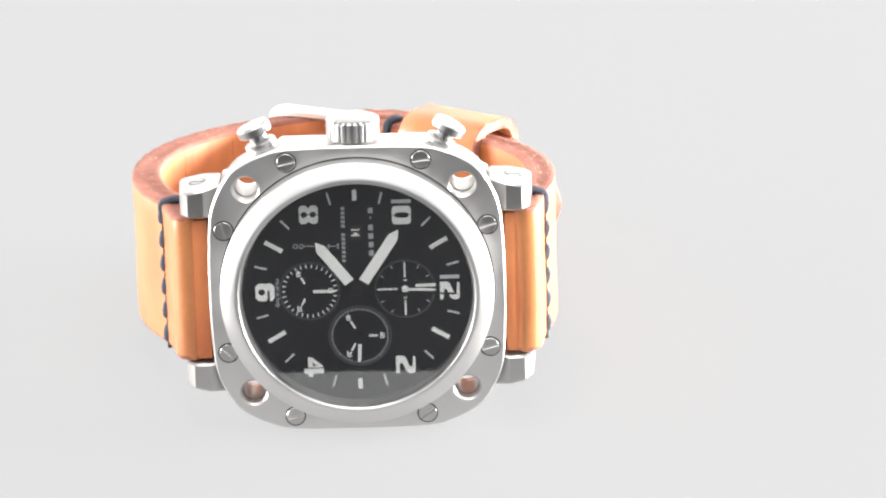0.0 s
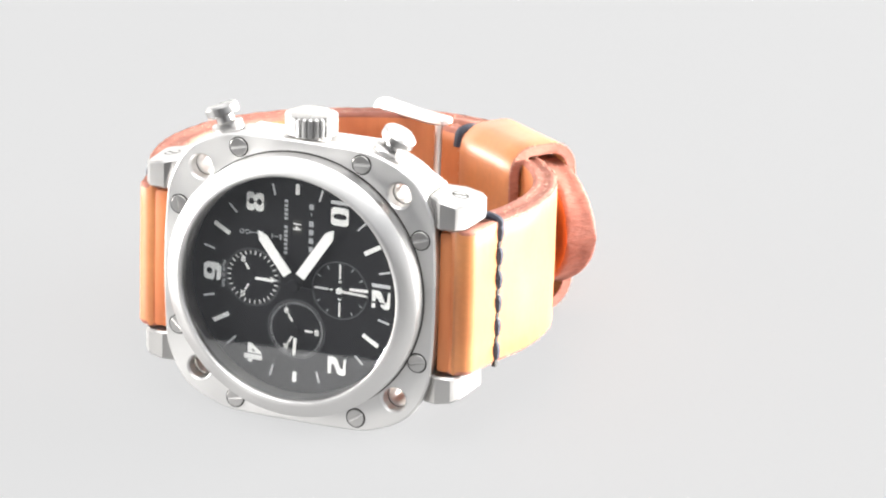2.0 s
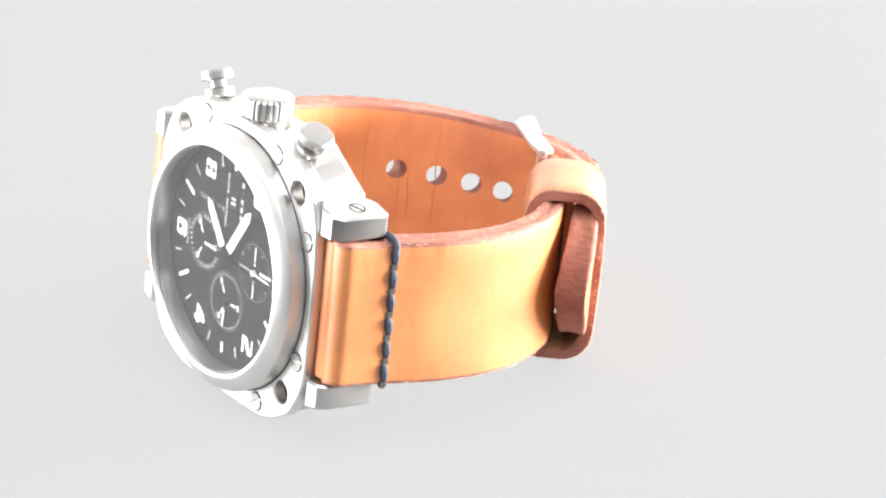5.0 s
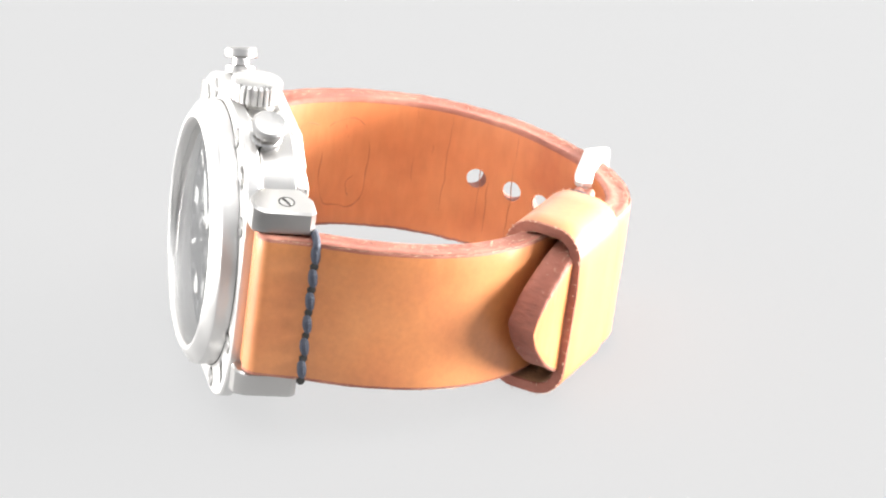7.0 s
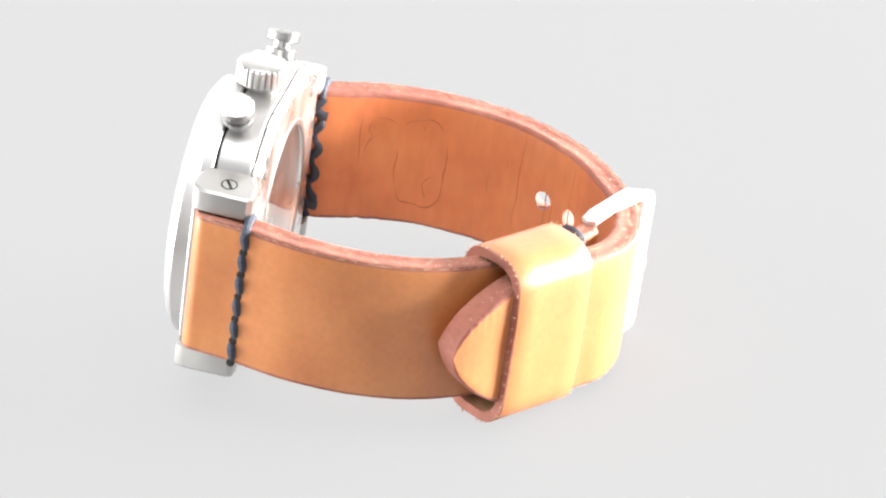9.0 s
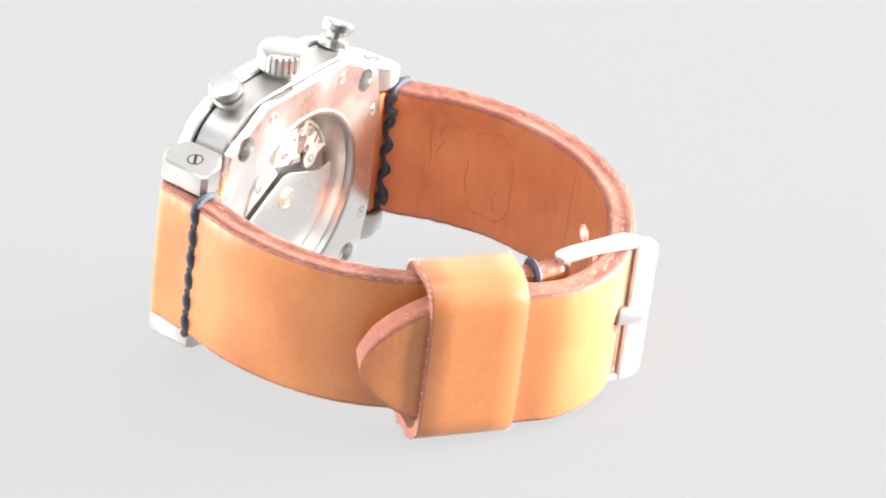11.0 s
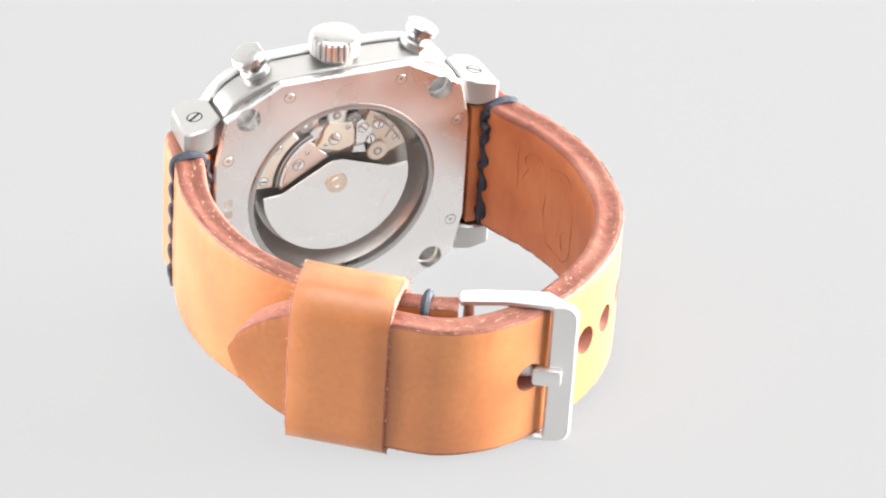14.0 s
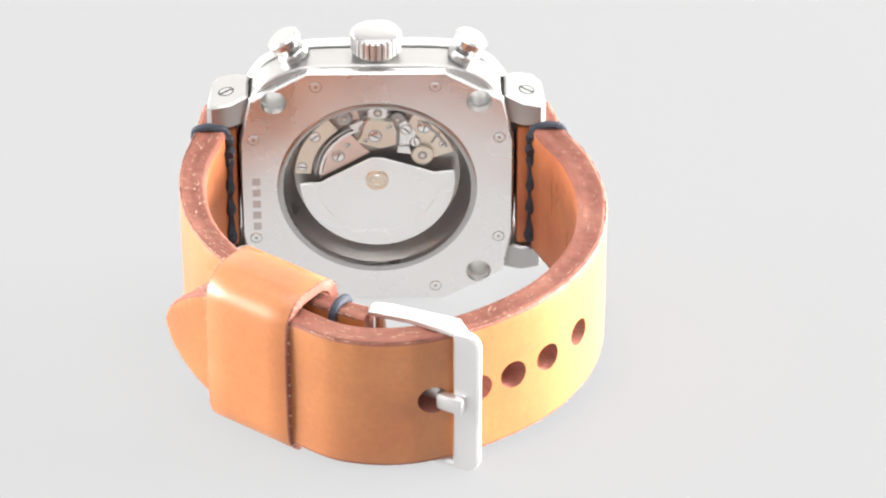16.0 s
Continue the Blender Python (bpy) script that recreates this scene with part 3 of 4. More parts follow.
def pointers():
    toward = Matrix.Rotation(radians(90), 4, "X")
    for name, ang, tip, w, y in (("hour_hand", 232.0, 10.8, 1.75, 0.55), ("minute_hand", 303.5, 12.6, 1.75, 0.25)):
        ob = pointer(name, 0, 0, ang, 2.0, tip, w, y, LUME, point=1.5)
        tagged(ob, "white baton pointer with a black root")
        c, s = hour_dir(ang / 30)
        loop = [(-1.8, -0.8), (2.05, -0.8), (2.05, 0.8), (-1.8, 0.8)]
        loop = [(u * c - v * s, u * s + v * c) for u, v in loop]
        part("pointer_root", plate(bmesh.new(), loop, [], y - 0.1, y + 0.05, 0.04, face_on), DIAL_BLACK, ob)
    c = pointer("chronograph_hand", 0, 0, 2.0, -3.5, 16.5, 0.3, -0.1, DIAL_BLACK, point=0.5)
    part("hub_cap", lathe(bmesh.new(), [(0, 0.45), (0.9, 0.45), (1.05, 0.3), (1.05, -1.3)], 32, toward), DIAL_BLACK, watch, "black hub cap")
    pointer("register_hand", -7.8, 0.0, 0.0, 0.6, 4.3, 0.5, 0.95, LUME, point=0.4)
    pointer("register_hand", 7.8, 0.0, 2.0, -0.2, 5.2, 0.42, 0.95, LUME, point=0.8)
    pointer("register_hand", 0.2, -7.9, 93.0, 1.4, 4.5, 0.55, 0.95, LUME, point=0.3)
    for x, z in ((-7.8, 0), (7.8, 0), (0.2, -7.9)):
        part("register_pivot", lathe(bmesh.new(), [(0, 0.6), (0.5, 0.6), (0.55, 0.4), (0.55, 0)], 24, on_dial(x, z) @ toward), DIAL_BLACK if x < 7 else LUME, watch)


# ---- movement ----
def sector(r0, r1, a0, a1, n=24):
    out = [(r1 * math.cos(radians(a0 + (a1 - a0) * i / n)), r1 * math.sin(radians(a0 + (a1 - a0) * i / n))) for i in range(n + 1)]
    return out + [(r0 * math.cos(radians(a1 - (a1 - a0) * i / n)), r0 * math.sin(radians(a1 - (a1 - a0) * i / n))) for i in range(n + 1)]


def from_back(u, v, h):
    """Outlines drawn as seen from behind."""
    return (-u, h, v)


def movement():
    away = Matrix.Rotation(radians(-90), 4, "X")
    base = part("movement_plate", lathe(bmesh.new(), [(0, 7.2), (18.4, 7.2), (18.4, 6.4), (0, 6.4)], 72, away), STEEL_DARK, watch, "jewelled mechanical movement under the back glass")
    part("case_tube", lathe(bmesh.new(), [(14.4, 7.2), (16.35, 11.0), (16.35, 11.3), (17.0, 11.3), (17.0, 7.0)], 96, away), STEEL_TUBE, base, "dark polished steel inner ring")
    for name, loop, h, mat in (
            ("bridge", sector(11.4, 14.3, 126, 178), 8.3, GOLDISH),
            ("bridge", sector(9.2, 14.2, 20, 63), 8.3, GOLDISH),
            ("bridge", [(-3.6, 7.2), (0.6, 5.9), (3.3, 6.7), (3.4, 9.4), (2.8, 11.3), (-1.3, 11.7), (-2.2, 10.6), (-2.6, 8.6)], 8.9, GOLDISH),
            ("bridge", [(-9.9, -0.4), (-1.2, 4.8), (-4.6, 8.6), (-6.8, 7.4), (-8.5, 5.0)], 8.5, ROSE),
            ("bridge", [(3.9, 6.2), (6.0, 6.6), (6.9, 9.0), (5.0, 11.4), (3.9, 10.6)], 8.6, STEEL_ROTOR),
            ("bridge", [(3.4, 4.6), (6.2, 4.2), (5.6, 5.9), (3.6, 5.8)], 8.2, STEEL_ROTOR),
            ("bridge", [(-4.9, 10.4), (-2.0, 11.6), (-3.6, 9.0)], 8.7, STEEL_ROTOR),
            ("bridge", sector(11.6, 14.0, 104, 122), 7.7, ROSE),
            ("lever", sector(9.6, 10.2, 108, 178), 8.55, STEEL_ROTOR),
            ("lever", sector(10.5, 10.9, 108, 178), 8.55, STEEL_POLISHED),
            ("lever", sector(13.2, 13.6, 26, 58), 8.6, STEEL_POLISHED),
            ("spring", [(2.0, 12.6), (2.8, 14.2), (2.3, 14.2), (1.5, 12.6)], 8.3, STEEL_DARK),
            ("spring", [(9.6, 6.6), (11.0, 8.8), (10.7, 9.0), (9.3, 6.8)], 8.5, STEEL_DARK)):
        part(name, plate(bmesh.new(), turned_left(loop), [], 7.2, h, 0.1, from_back), mat, base)
    for cx, cz, r, teeth, h, mat in ((0.2, 12.8, 1.9, 22, 8.3, STEEL_ROTOR), (7.9, 4.5, 2.0, 24, 8.9, GOLDISH), (3.6, 11.2, 1.5, 20, 8.0, STEEL_POLISHED), (-5.6, 11.6, 1.5, 18, 8.2, STEEL_POLISHED), (-0.2, 8.6, 3.9, 40, 8.0, STEEL_POLISHED)):
        gear = []
        for i in range(teeth):
            for k, rr in ((0.0, r), (0.3, r), (0.5, r - 0.32), (0.8, r - 0.32)):
                a = math.tau * (i + k) / teeth
                gear.append((cx + rr * math.cos(a), cz + rr * math.sin(a)))
        wheel = part("gear", plate(bmesh.new(), gear, [], h - 0.35, h, 0.03, from_back), mat, base)
        part("gear_recess", plate(bmesh.new(), circle(r * 0.42, 24, cx, cz), [], h - 0.1, h + 0.04, 0.02, from_back), STEEL_DARK, wheel)
        part("gear_hub", plate(bmesh.new(), circle(r * 0.2, 16, cx, cz), [], h - 0.1, h + 0.16, 0.04, from_back), GOLDISH, wheel)
    for x, z, h, r in ((-0.3, 8.5, 8.9, 1.0), (-6.7, 4.2, 8.5, 0.95), (5.1, 9.6, 8.6, 0.85), (6.6, 7.0, 8.6, 0.8), (8.2, 9.9, 8.3, 1.05), (-10.7, 8.0, 8.3, 0.85), (-13.0, 1.9, 8.3, 0.75), (11.4, 6.4, 8.3, 0.55), (-5.0, 6.4, 8.5, 0.45), (2.2, 10.4, 8.9, 0.4), (-1.9, 7.6, 8.9, 0.35)):
        m = Matrix.Translation((-x, h, z)) @ away
        screw = part("movement_screw", lathe(bmesh.new(), [(r, -0.4), (r, 0.1), (r * 0.84, 0.2), (0, 0.2)], 24, m), STEEL_ROTOR, base)
        # grey ring and black bar paint the shade of recess and slot
        part("screw_recess_shade", lathe(bmesh.new(), [(r, 0.02), (r * 1.22, 0.02), (r * 1.22, -0.3), (r, -0.3), (r, 0.02)], 24, m), STEEL_DARK, screw)
        part("screw_slot_shade", box(bmesh.new(), (-r * 0.8, -0.09, 0.17), (r * 0.8, 0.09, 0.22), 0, m @ Matrix.Rotation(x * 1.7, 4, "Z")), HOLE_DARK, screw)
    # swinging weight: a wide sector hanging under its bearing
    loop = [(13.3, 1.9), (9.9, 1.5), (1.0, 4.5), (-1.0, 4.5), (-9.9, -0.5), (-13.4, -0.7)] + [(13.4 * math.cos(radians(a)), 13.4 * math.sin(radians(a))) for a in range(184, 367, 3)]
    part("rotor", plate(bmesh.new(), loop, [], 9.3, 9.75, 0.1, from_back), STEEL_ROTOR, base, "bright steel winding rotor")
    part("rotor_rim", plate(bmesh.new(), sector(10.6, 13.5, 183.5, 366.5, 48), [], 9.2, 9.8, 0.04, from_back), STEEL_ROTOR, base)
    at = Matrix.Translation((0, 9.75, 0)) @ away
    part("rotor_bearing", lathe(bmesh.new(), [(2.0, -0.2), (2.0, 0.25), (1.75, 0.35), (1.5, 0.22), (1.25, 0.22), (1.1, 0.42), (0.7, 0.42), (0.55, 0.2), (0, 0.2)], 40, at), GOLDISH, base, "ringed brass bearing")


# ---- strap ----
HALF = 12.4


def strap_z(y):
    return 0.3 - 0.03 * y


PATH_A = [(27.2, 3.3), (27.75, 7.8), (28.7, 13.5), (30.6, 22.0), (30.7, 31.5), (28.5, 40.5), (24.2, 48.0), (18.2, 54.4), (12.0, 58.9), (6.0, 62.8), (1.2, 65.0)]
PATH_B = [(-27.3, 3.3), (-28.05, 7.8), (-30.0, 14.0), (-33.6, 21.5), (-35.6, 29.5), (-35.9, 37.0), (-34.6, 45.0), (-31.7, 51.8), (-27.6, 57.6), (-22.6, 62.2), (-17.0, 66.0),
          (-11.5, 68.8), (-5.5, 70.6), (0.5, 70.9), (6.5, 69.5), (12.0, 65.9), (18.2, 61.2), (23.3, 57.0), (28.0, 53.0), (31.2, 49.9), (32.9, 47.9)]


def frames_of(path, step, out):
    """Points, outward directions and run along a strap's plan."""
    pts = spline(path, step)
    rows, run = [], 0.0
    for i, p in enumerate(pts):
        t = (pts[min(i + 1, len(pts) - 1)] - pts[max(i - 1, 0)]).normalized()
        n = Vector((t.y, -t.x)) * out
        if i:
            run += (p - pts[i - 1]).length
        rows.append((p, n, run))
    return rows


def band(path, out, thick, half, step=0.7, seed=0.0):
    """A leather band: rounded edges, three looks (face, edge, lining)."""
    bm = bmesh.new()
    rows = frames_of(path, step / 9, out)
    total = rows[-1][2]
    rows = [q for i, q in enumerate(rows) if i % 9 == 0 or (i % 3 == 0 and (q[2] < 2.5 or q[2] > total - 15)) or q[2] > total - 2.5 or q[2] < 0.8 or i == len(rows) - 1]
    r = 0.75
    prev = None
    for p, n, s in rows:
        t, h = thick(s, total), half(s, total)
        rr = min(r, t * 0.45, h * 0.45)
        sec, kind = [], []
        for k in range(9):
            sec.append((t / 2, -h + rr + (2 * h - 2 * rr) * k / 8))
            kind.append(0)
        kind[-1] = 1
        for a in (30, 60, 90):
            sec.append((t / 2 - rr + rr * math.cos(radians(a)), h - rr + rr * math.sin(radians(a))))
            kind.append(1)
        for k in range(1, 4):
            sec.append((t / 2 - rr - (t - 2 * rr) * k / 4, h - 0.25 * math.sin(math.pi * k / 4) * min(1, h / 6)))
            kind.append(1)
        for a in (90, 60, 30, 0):
            sec.append((-t / 2 + rr - rr * math.cos(radians(a)), h - rr + rr * math.sin(radians(a))))
            kind.append(1)
        kind[-1] = 2
        for k in range(1, 9):
            sec.append((-t / 2, h - rr - (2 * h - 2 * rr) * k / 8))
            kind.append(2)
        kind[-1] = 1
        for a in (30, 60, 90):
            sec.append((-t / 2 + rr - rr * math.cos(radians(a)), -h + rr - rr * math.sin(radians(a))))
            kind.append(1)
        for k in range(1, 4):
            sec.append((-t / 2 + rr + (t - 2 * rr) * k / 4, -h + 0.25 * math.sin(math.pi * k / 4) * min(1, h / 6)))
            kind.append(1)
        for a in (90, 60, 30):
            sec.append((t / 2 - rr + rr * math.cos(radians(a)), -h + rr - rr * math.sin(radians(a))))
            kind.append(1)
        row = []
        for (u, z), q in zip(sec, kind):
            w = noise.noise(Vector((s * 0.9 + seed, u * 0.8, z * 0.8))) * (0.14 if q == 1 else 0.03)
            w += noise.noise(Vector((s * 0.12 + seed, 3.0, z * 0.1))) * 0.15
            a = p + n * (u + w)
            row.append(bm.verts.new((a.x, a.y, strap_z(a.y) + z + (w * 0.8 if q == 1 else 0))))
        if prev:
            for i in range(len(row)):
                f = bm.faces.new((prev[i - 1], prev[i], row[i], row[i - 1]))
                f.material_index = kind[i - 1]
        else:
            bm.faces.new(row).material_index = 0
        prev = row
    bm.faces.new(prev).material_index = 1
    return bm


def folded(t0, t1):
    """Thickness along a strap that folds round its lug bar."""
    def f(s, total):
        t = t0 + (t1 - t0) * min(1.0, s / (total * 0.7))
        return t * math.sqrt(max(0.015, 1 - (1 - s / 2.4) ** 2)) if s < 2.4 else t
    return f


def tail_half(s, total):
    u = max(0.0, (s - (total - 18.5)) / 18.5)
    return HALF * max(0.03, (1 - u ** 1.7) ** 0.56)


def thread_cord(name, points, radius, mat, parent):
    bm = tube(bmesh.new(), [Vector(p) for p in spline3(points)], radius, 8)
    return part(name, bm, mat, parent)


def spline3(points):
    pts = [Vector(p) for p in points]
    pts = [2 * pts[0] - pts[1], *pts, 2 * pts[-1] - pts[-2]]
    out = []
    for i in range(1, len(pts) - 2):
        a, b, c, d = pts[i - 1:i + 3]
        for k in range(5):
            t = k / 5
            out.append(0.5 * (2 * b + (c - a) * t + (2 * a - 5 * b + 4 * c - d) * t * t + (3 * b - a - 3 * c + d) * t ** 3))
    return out + [pts[-2]]


def stitching(parent, sx):
    """A row of saddle stitches by the lugs: plump on the face, knotted on the lining."""
    y = 12.5
    xo, xi = (30.95 if sx > 0 else 31.9) * sx, (26.1 if sx > 0 else 27.2) * sx
    top, pitch = HALF + strap_z(y), 4.1
    bm = tube(bmesh.new(), [(0.1 * math.sin(k * 0.8), 0.16 * (k / 4 - 1), 1.72 - 3.44 * k / 8) for k in range(9)], lambda u: 0.24 + 0.60 * math.sin(math.pi * u) ** 0.4, 8)
    me = finish(bm, "stitch")
    me.materials.append(THREAD)
    for i in range(7):
        z = top - 2.1 - pitch * i
        if z > -12.2:
            placed("stitch", me, Matrix.Translation((xo + 0.12 * sx, y, z)) @ Matrix.Rotation(radians(4 * sx), 4, "X"), parent)
            # proud black disc paints the shade inside each thread hole
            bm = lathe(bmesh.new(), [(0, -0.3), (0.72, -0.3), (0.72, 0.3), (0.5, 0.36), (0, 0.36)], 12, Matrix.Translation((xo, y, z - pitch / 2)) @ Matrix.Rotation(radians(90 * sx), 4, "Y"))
            part("stitch_hole_shade", bm, HOLE_DARK, parent)
    over = [(xo + 0.2 * sx, y, top - 1.6), (xo + 0.1 * sx, y, top - 0.2), ((xo * 0.7 + xi * 0.3), y, top + 0.45), ((xo + xi * 2) / 3, y, top + 0.45), (xi - 0.2 * sx, y, top - 0.3), (xi - 0.45 * sx, y, top - 2.0)]
    thread_cord("thread", over, 0.7, THREAD, parent)
    low = top - 2 * HALF
    pts = []
    for i in range(15):
        z = top - 1.0 - i * (2 * HALF - 1.6) / 14
        pts.append((xi - (0.5 + 0.2 * (i % 2)) * sx, y + (0.9 if i % 3 == 0 else -0.5) * (0.6 + 0.4 * math.sin(i * 2.1)), z))
    thread_cord("lining_thread", pts, lambda u: 0.72 + 0.22 * math.sin(u * 31), THREAD_DARK, parent)
    for z, dy in ((top - 4.2, 1.4), (low + 3.0, 1.5)):
        thread_cord("knot", [(xi - 0.5 * sx, y - 0.6, z + 0.5), (xi - 0.9 * sx, y + 0.4, z), (xi - 0.7 * sx, y + dy, z - 0.2)], 0.85, THREAD_DARK, parent)


def straps():
    looks = [LEATHER_OUT, LEATHER_EDGE, LEATHER_IN]
    a = part("buckle_strap", band(PATH_A, 1, folded(5.5, 3.6), lambda s, total: HALF, seed=3.0), looks, watch, "thick tan leather strap half with raw brown edges", 75)
    stitching(a, 1)
    me = finish(band(PATH_B, -1, lambda s, total: folded(5.4, 4.4)(s, total) * (1 + 0.2 * max(0.0, (s - total + 16) / 16)), tail_half, seed=11.0), "tail_strap", 75)
    for m in looks:
        me.materials.append(m)
    cutters = []
    rows = frames_of(PATH_B, 0.5, -1)
    for x, r in ((-31.0, 2.05), (-26.2, 2.1), (-20.7, 2.15), (-15.2, 2.15), (-8.4, 2.2)):
        p, n, s = min((q for q in rows if q[0].y > 40), key=lambda q: abs(q[0].x - x))
        slant = Vector((n.x * 4.4 - n.y * 2.4, n.y * 4.4 + n.x * 2.4, -0.7))
        turn = slant.to_track_quat("Z", "Y").to_matrix().to_4x4()
        bm = lathe(bmesh.new(), [(0, -6), (r * 0.62, -6), (r * 1.2, 6), (0, 6)], 24, Matrix.Translation((p.x + n.y * 1.2, p.y - n.x * 1.2, strap_z(p.y) + 0.45)) @ turn @ Matrix.Diagonal((1, 1.12, 1, 1)))
        c = finish(bm, "cutter")
        for m in looks:
            c.materials.append(m)
        for q in c.polygons:
            q.material_index = 1
        cutters.append(c)
    me = drilled(me, cutters)
    me.name = "tail_strap"
    for p in me.polygons:
        p.use_smooth = True
    me.set_sharp_from_angle(angle=radians(42))
    b = part("tail_strap", me, looks, watch, "tan leather strap tail with punched holes and pointed tip")
    stitching(b, -1)
    # each strap's cut end folds back against the case
    for owner, x0, x1 in ((a, 24.15, 26.4), (b, -27.2, -24.15)):
        part("folded_end", box(bmesh.new(), (x0, 3.4, -HALF + 0.3), (x1, 11.8, HALF - 0.5), 0.7), LEATHER_IN, owner, "leather end folded back beside the case")
    # lining: pressed mark, creases across the bends; darker cords paint their groove shade
    rows = frames_of(PATH_B, 0.25, -1)

    def inside(run, z, sink=0.05):
        p, n, q = min(rows, key=lambda r: abs(r[2] - run))
        t = folded(5.4, 4.4)(q, rows[-1][2])
        c = p - n * (t / 2 - sink)
        return (c.x, c.y, strap_z(c.y) + z)

    mark = []
    for i in range(57):
        w = math.tau * i / 56
        k = (abs(math.cos(w)) ** 3.4 + abs(math.sin(w)) ** 3.4) ** (-1 / 3.4)
        mark.append(inside(28.4 + (4.75 * k + 0.18 * math.sin(6 * w)) * math.cos(w), (8.4 * k + 0.3 * math.sin(5 * w + 1)) * math.sin(w), 0.05))
    part("pressed_mark", tube(bmesh.new(), mark, lambda u: 0.09 + 0.04 * math.sin(u * 40), 6), CREASE_SHADE, b, "outline of a mark pressed into the lining")
    for line in ([(23.2, 7.2), (20.3, 7.9), (18.2, 6.9), (17.7, 5.3), (18.7, 4.2), (17.5, 2.3), (16.9, -2.0), (16.7, -4.2), (18.0, -5.6)], [(28.0, 7.4), (28.8, 5.0), (27.3, 3.1), (27.8, 1.7)], [(30.0, -6.4), (29.2, -4.2), (30.4, -2.4)]):
        smooth = spline3([(run, z, 0) for run, z in line])
        part("pressed_mark", tube(bmesh.new(), [inside(q.x, q.y, 0.05) for q in smooth], lambda u: 0.08 + 0.04 * math.sin(u * 25), 6), CREASE_SHADE, b)
    for run, top, length, lean in ((16.0, 11.0, 17, 0.3), (37.0, 9.5, 8, -0.4), (41.5, 11.4, 14, 0.5), (45.2, 8.0, 6, 0.2), (48.6, 11.4, 19, -0.6), (54.8, 11.3, 18, 0.7), (57.0, 3.0, 12, 0.3), (62.5, 11.2, 20, -0.3)):
        line = [inside(run + lean * (k / 14) + 0.12 * math.sin(k * 0.9) + 0.05 * math.sin(k * 2.3), top - length * k / 14, 0.035) for k in range(15)]
        part("crease", tube(bmesh.new(), line, lambda u: 0.03 + 0.07 * math.sin(math.pi * u), 5), CREASE_SHADE, b)
    # frayed fibres along the cut edges
    rng = random.Random(7)
    for path, out, t0, t1, owner, half in ((PATH_A, 1, 5.5, 3.6, a, None), (PATH_B, -1, 5.4, 4.4, b, tail_half)):
        rows_ = frames_of(path, 0.5, out)
        total = rows_[-1][2]
        line = []
        for i, (p, n, q) in enumerate(rows_):
            h = half(q, total) if half else HALF
            if 3.0 < q < total - 3.0 and i % 2 == 0:
                c = p + n * (folded(t0, t1)(q, total) / 2 - 0.24 + 0.07 * noise.noise(Vector((q * 0.7, 5.0, t0))))
                line.append((c.x, c.y, strap_z(c.y) + h - 0.22 + 0.08 * noise.noise(Vector((q * 0.9, 1.0, t0)))))
        part("edge_line", tube(bmesh.new(), line, lambda u: 0.13 + 0.05 * math.sin(u * 190), 5), BURNISH, owner, "dark burnished line along the cut edge")
        bm = bmesh.new()
        for k in range(1000):
            p, n, q = rows_[rng.randrange(6, len(rows_) - 3)]
            h = half(q, total) if half else HALF
            if h < 4:
                continue
            t = folded(t0, t1)(q, total)
            u = t / 2 - 0.25 if rng.random() < 0.7 else rng.uniform(-t / 2 + 0.4, t / 2 - 0.4)
            up = 1 if rng.random() < 0.7 else -1
            c = p + n * u
            at = Vector((c.x, c.y, strap_z(c.y) + up * (h - (0.35 if u > t / 2 - 0.3 else 0.05))))
            along = Vector((n.y, -n.x, 0)) * rng.uniform(-1.1, 1.1) + Vector((n.x, n.y, 0)) * rng.uniform(0.1, 0.45) + Vector((0, 0, up * rng.uniform(-0.1, 0.3)))
            w = rng.uniform(0.03, 0.08)
            v = [bm.verts.new(at + along), bm.verts.new(at + Vector((w, 0, 0))), bm.verts.new(at + Vector((-w, w, 0))), bm.verts.new(at + Vector((0, -w, w)))]
            for f in ((0, 1, 2), (0, 2, 3), (0, 3, 1), (1, 3, 2)):
                bm.faces.new([v[i] for i in f])
        tagged(part("frayed_edge", bm, FIBRE, owner, "pale frayed leather fibres along the cut edge"), kind="stuff")
    # one blue cord round the buckle fold
    y = 62.3
    z = strap_z(y) + HALF
    thread_cord("thread", [(4.4, 60.9, z - 2.6), (4.6, 61.2, z - 0.2), (5.4, 62.2, z + 0.5), (6.4, 63.6, z + 0.4), (7.0, 64.6, z - 0.6), (7.1, 64.8, z - 2.0)], 0.75, THREAD, a)


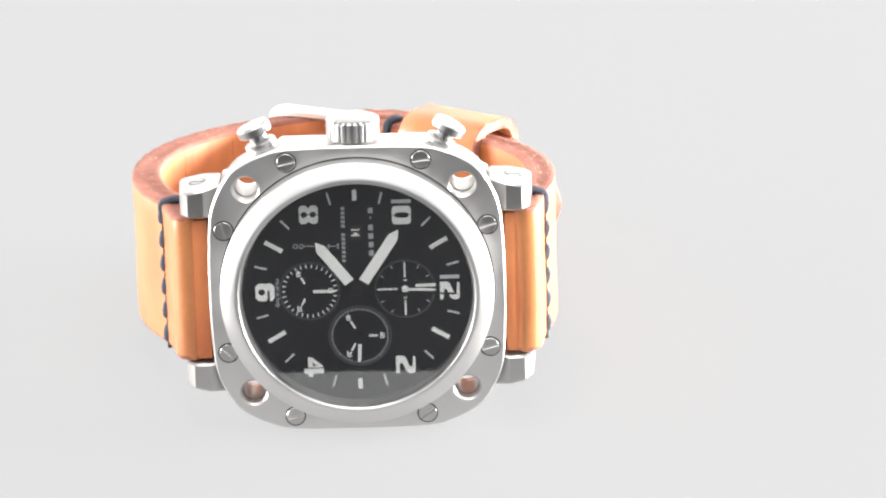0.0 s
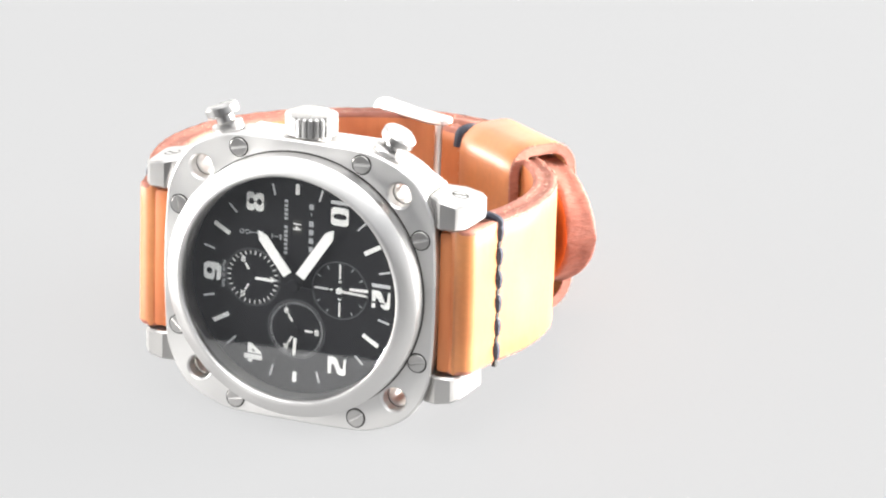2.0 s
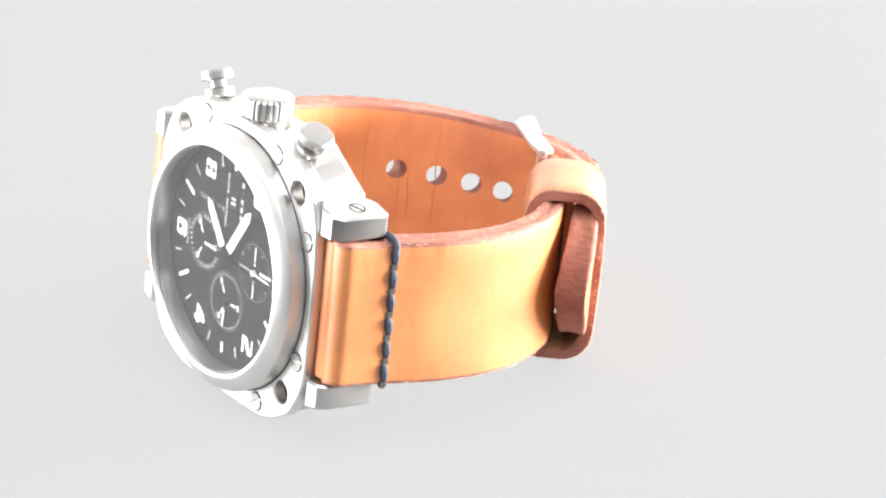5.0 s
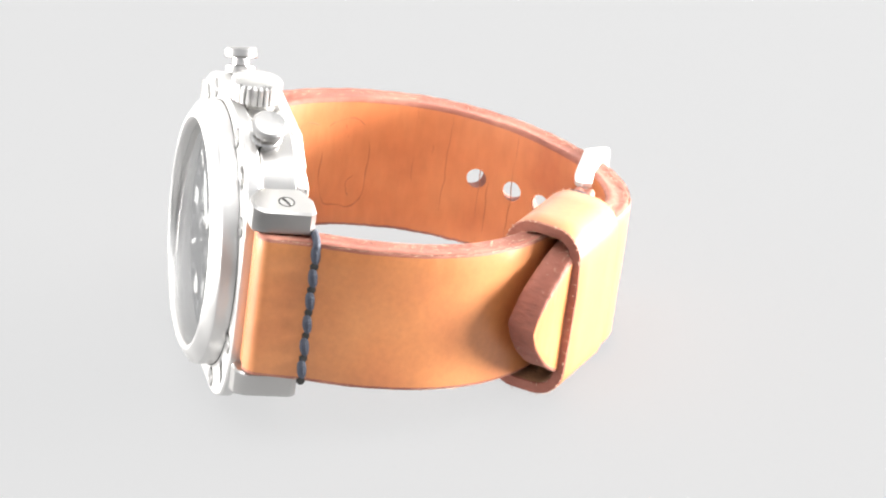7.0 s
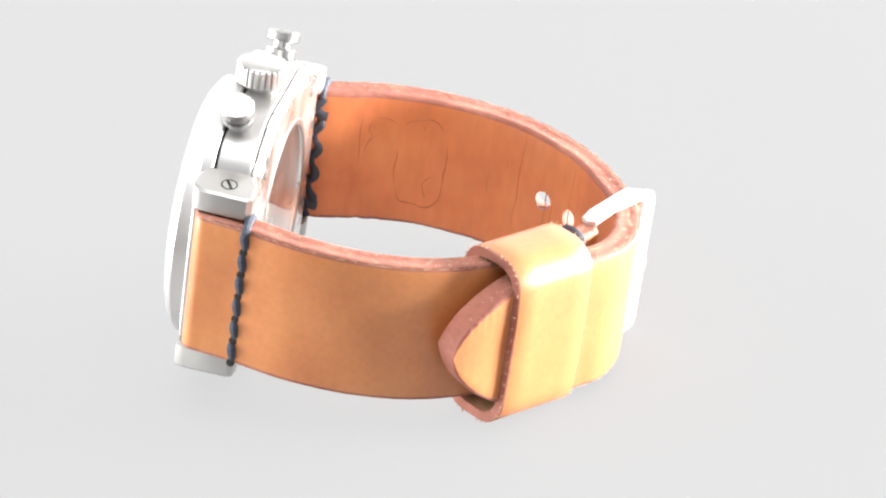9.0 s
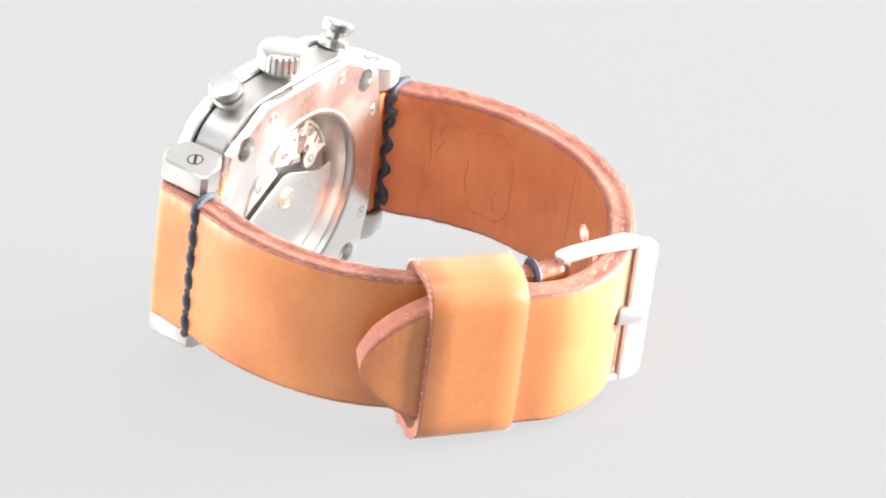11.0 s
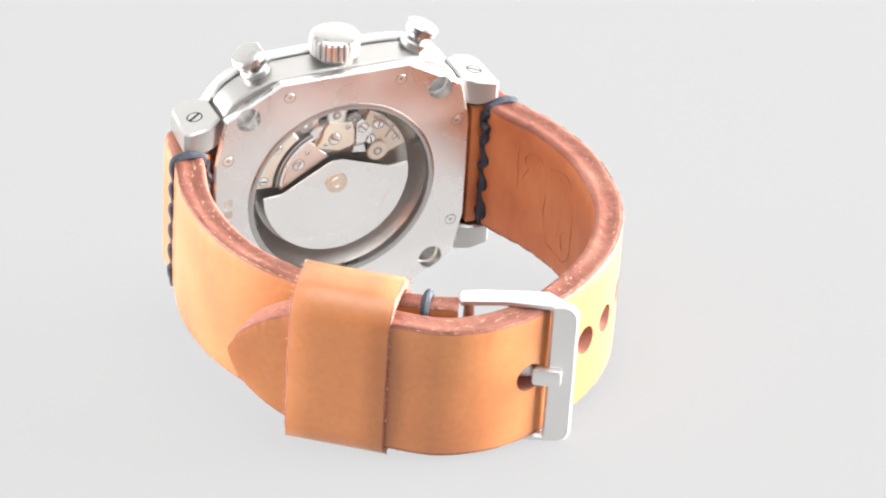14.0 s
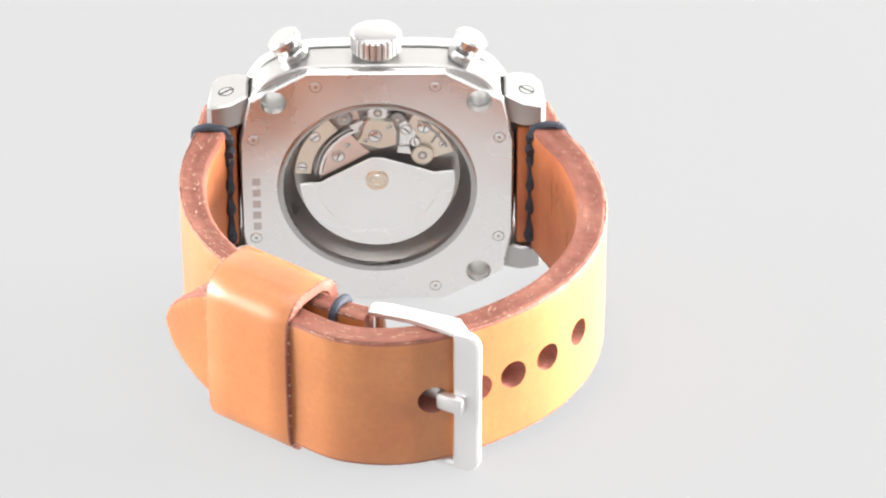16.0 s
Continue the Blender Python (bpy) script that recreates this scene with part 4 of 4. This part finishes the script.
def strap_loop():
    """The closed leather keeper round both strap layers."""
    along, outw = Vector((-0.8, 0.6, 0)), Vector((0.6, 0.8, 0))
    mid = Vector((21.0, 62.7, 0)) - outw * 6.75
    zc = (13.6 - 16.9) / 2
    hw, hz, t = 6.7, (13.6 + 16.9) / 2, 2.0
    def rounded(w, h, r, n=7):
        out = []
        for cx, cz, a0 in ((w - r, h - r, 0), (-w + r, h - r, 90), (-w + r, -h + r, 180), (w - r, -h + r, 270)):
            out += [(cx + r * math.cos(radians(a0 + 90 * i / n)), cz + r * math.sin(radians(a0 + 90 * i / n))) for i in range(n + 1)]
        return out
    def subdivided(loop):
        out = []
        for p, q in zip(loop, loop[1:] + loop[:1]):
            k = max(1, int(math.dist(p, q) / 2.0))
            out += [(p[0] + (q[0] - p[0]) * i / k, p[1] + (q[1] - p[1]) * i / k) for i in range(k)]
        return out
    outer = subdivided(rounded(hw, hz, 4.9))
    bm = bmesh.new()
    rows = []
    secs = [(-8.35, -0.15, 1), (-8.35, -t + 0.15, 1), (-8.1, -t, 2), (0, -t, 2), (8.1, -t, 2), (8.35, -t + 0.15, 1), (8.35, -0.15, 1), (8.1, 0.0, 0), (4, 0.0, 0), (0, 0.0, 0), (-4, 0.0, 0), (-8.1, 0.0, 0)]
    for s, d, q in secs:
        ring = grown(outer, d)
        row = []
        for u, v in ring:
            w = noise.noise(Vector((u * 0.7 + s, v * 0.7, d))) * (0.16 if q == 1 else 0.03)
            bow = 0.55 * max(0.0, 1 - (v / hz) ** 2) if u > 0 else 0.0
            a = mid + along * (s + (w if q == 1 else 0)) + outw * (u + bow)
            row.append(bm.verts.new((a.x, a.y, zc + v + w * 0.5)))
        rows.append(row)
    n = len(outer)
    for k in range(len(rows)):
        p, q = rows[k], rows[(k + 1) % len(rows)]
        for i in range(n):
            f = bm.faces.new((p[i - 1], p[i], q[i], q[i - 1]))
            a, b = secs[k][2], secs[(k + 1) % len(secs)][2]
            f.material_index = a if a == b else 1
    ob = part("strap_loop", bm, [LEATHER_LOOP, LEATHER_EDGE, SUEDE], watch, "ochre leather keeper loop round both strap layers", 50)
    rng = random.Random(19)
    bm = bmesh.new()
    for k in range(420):
        side = rng.choice((-1, 1))
        u, v = outer[rng.randrange(n)] if rng.random() < 0.7 else grown(outer, -1.9)[rng.randrange(n)]
        a = mid + along * (8.3 * side) + outw * u
        at = Vector((a.x, a.y, zc + v))
        tip = along * side * rng.uniform(0.1, 0.75) + outw * rng.uniform(-0.4, 0.4) + Vector((0, 0, rng.uniform(-0.4, 0.4)))
        w = rng.uniform(0.03, 0.09)
        q = [bm.verts.new(at + tip), bm.verts.new(at + Vector((w, 0, 0))), bm.verts.new(at + Vector((-w, w, 0))), bm.verts.new(at + Vector((0, -w, w)))]
        for f in ((0, 1, 2), (0, 2, 3), (0, 3, 1), (1, 3, 2)):
            bm.faces.new([q[i] for i in f])
    tagged(part("frayed_edge", bm, FIBRE, ob, "pale frayed leather fibres along the cut edge"), kind="stuff")


def buckle():
    """Steel frame: outer bar, two side arms, pin and tongue."""
    z = strap_z(70)
    d = Vector((16.6, -7.4, 0)).normalized()
    frame_at = Matrix.Translation((-14.6, 72.2, z)) @ Matrix.Rotation(math.atan2(d.y, d.x), 4, "Z")
    edge = [(2.3, -13.6), (2.3, 13.6)]
    edge += [(-2.3 + 2.6 * (1 - math.sin(radians(a))), 11.0 + 2.6 * math.cos(radians(a))) for a in range(0, 91, 15)]
    edge += [(-2.3 + 2.6 * (1 - math.cos(radians(a))), -11.0 - 2.6 * math.sin(radians(a))) for a in range(0, 91, 15)]
    bm = plate(bmesh.new(), edge, [], -0.6, 1.1, 0.4, face_on)
    bmesh.ops.transform(bm, matrix=frame_at, verts=bm.verts)
    ob = part("buckle", bm, STEEL_BUCKLE, watch, "rectangular steel pin buckle with rounded corners")
    for lo, hi in ((12.3, 13.8), (-13.8, -12.3)):
        bm = bmesh.new()
        plate(bm, [(0.5, -0.9), (2.6, -3.0), (14.0, -2.6), (17.0, -2.0), (17.6, -0.6), (17.0, 0.9), (10.0, 0.3), (2.3, 0.9), (0.5, 1.0)], [], lo, hi, 0.4, upright)
        bmesh.ops.transform(bm, matrix=frame_at, verts=bm.verts)
        part("side_arm", bm, STEEL_BUCKLE, ob)
    bm = lathe(bmesh.new(), [(0, -12.6), (0.9, -12.6), (0.9, 12.6), (0, 12.6)], 20, frame_at @ Matrix.Translation((15.6, -0.8, 0)))
    part("pin", bm, STEEL_BUCKLE, ob)
    part("tongue", box(bmesh.new(), (-0.3, 0.9, -1.6), (4.6, 2.6, 1.6), 0.7, frame_at @ Matrix.Rotation(radians(-6), 4, "Z")), STEEL_BUCKLE, ob, "square-ended steel tongue")
    part("tongue_root", box(bmesh.new(), (4.0, -1.4, -1.2), (15.6, 0.2, 1.2), 0.4, frame_at @ Matrix.Translation((0, 0.0, 0))), STEEL_BUCKLE, ob)


case()
for sx in (1, -1):
    for sz in (1, -1):
        lug(sx, sz)
    push_button(sx)
crown()
dial()
pointers()
movement()
straps()
strap_loop()
buckle()

# ---- turning ----
AXES = Matrix(((0.99496547, 0.10017943, 0.00279197), (-0.09955059, 0.98474202, 0.14273341), (0.01154958, -0.14229276, 0.98975723))).to_4x4()
REST = Matrix.Translation((-0.00427335, -0.02753475, 0.01296725 + GROUND * MM)) @ AXES @ Matrix.Translation((0, 0, -0.001))
TURNS = [(0, -4.56), (1, 6.57), (2, 17.84), (3, 29.03), (4, 40.20), (6.5, 68.12), (7.5, 79.62), (8.5, 90.98), (9, 96.62), (11.5, 124.87), (12.5, 136.01), (13.5, 147.12), (14.5, 158.19), (15.5, 169.46), (16, 175.10)]


def motions():
    # the turntable carries the watch round the upright axis
    walk(watch, [(t, Matrix.Rotation(radians(-a), 4, "Z") @ REST) for t, a in TURNS])


motions()
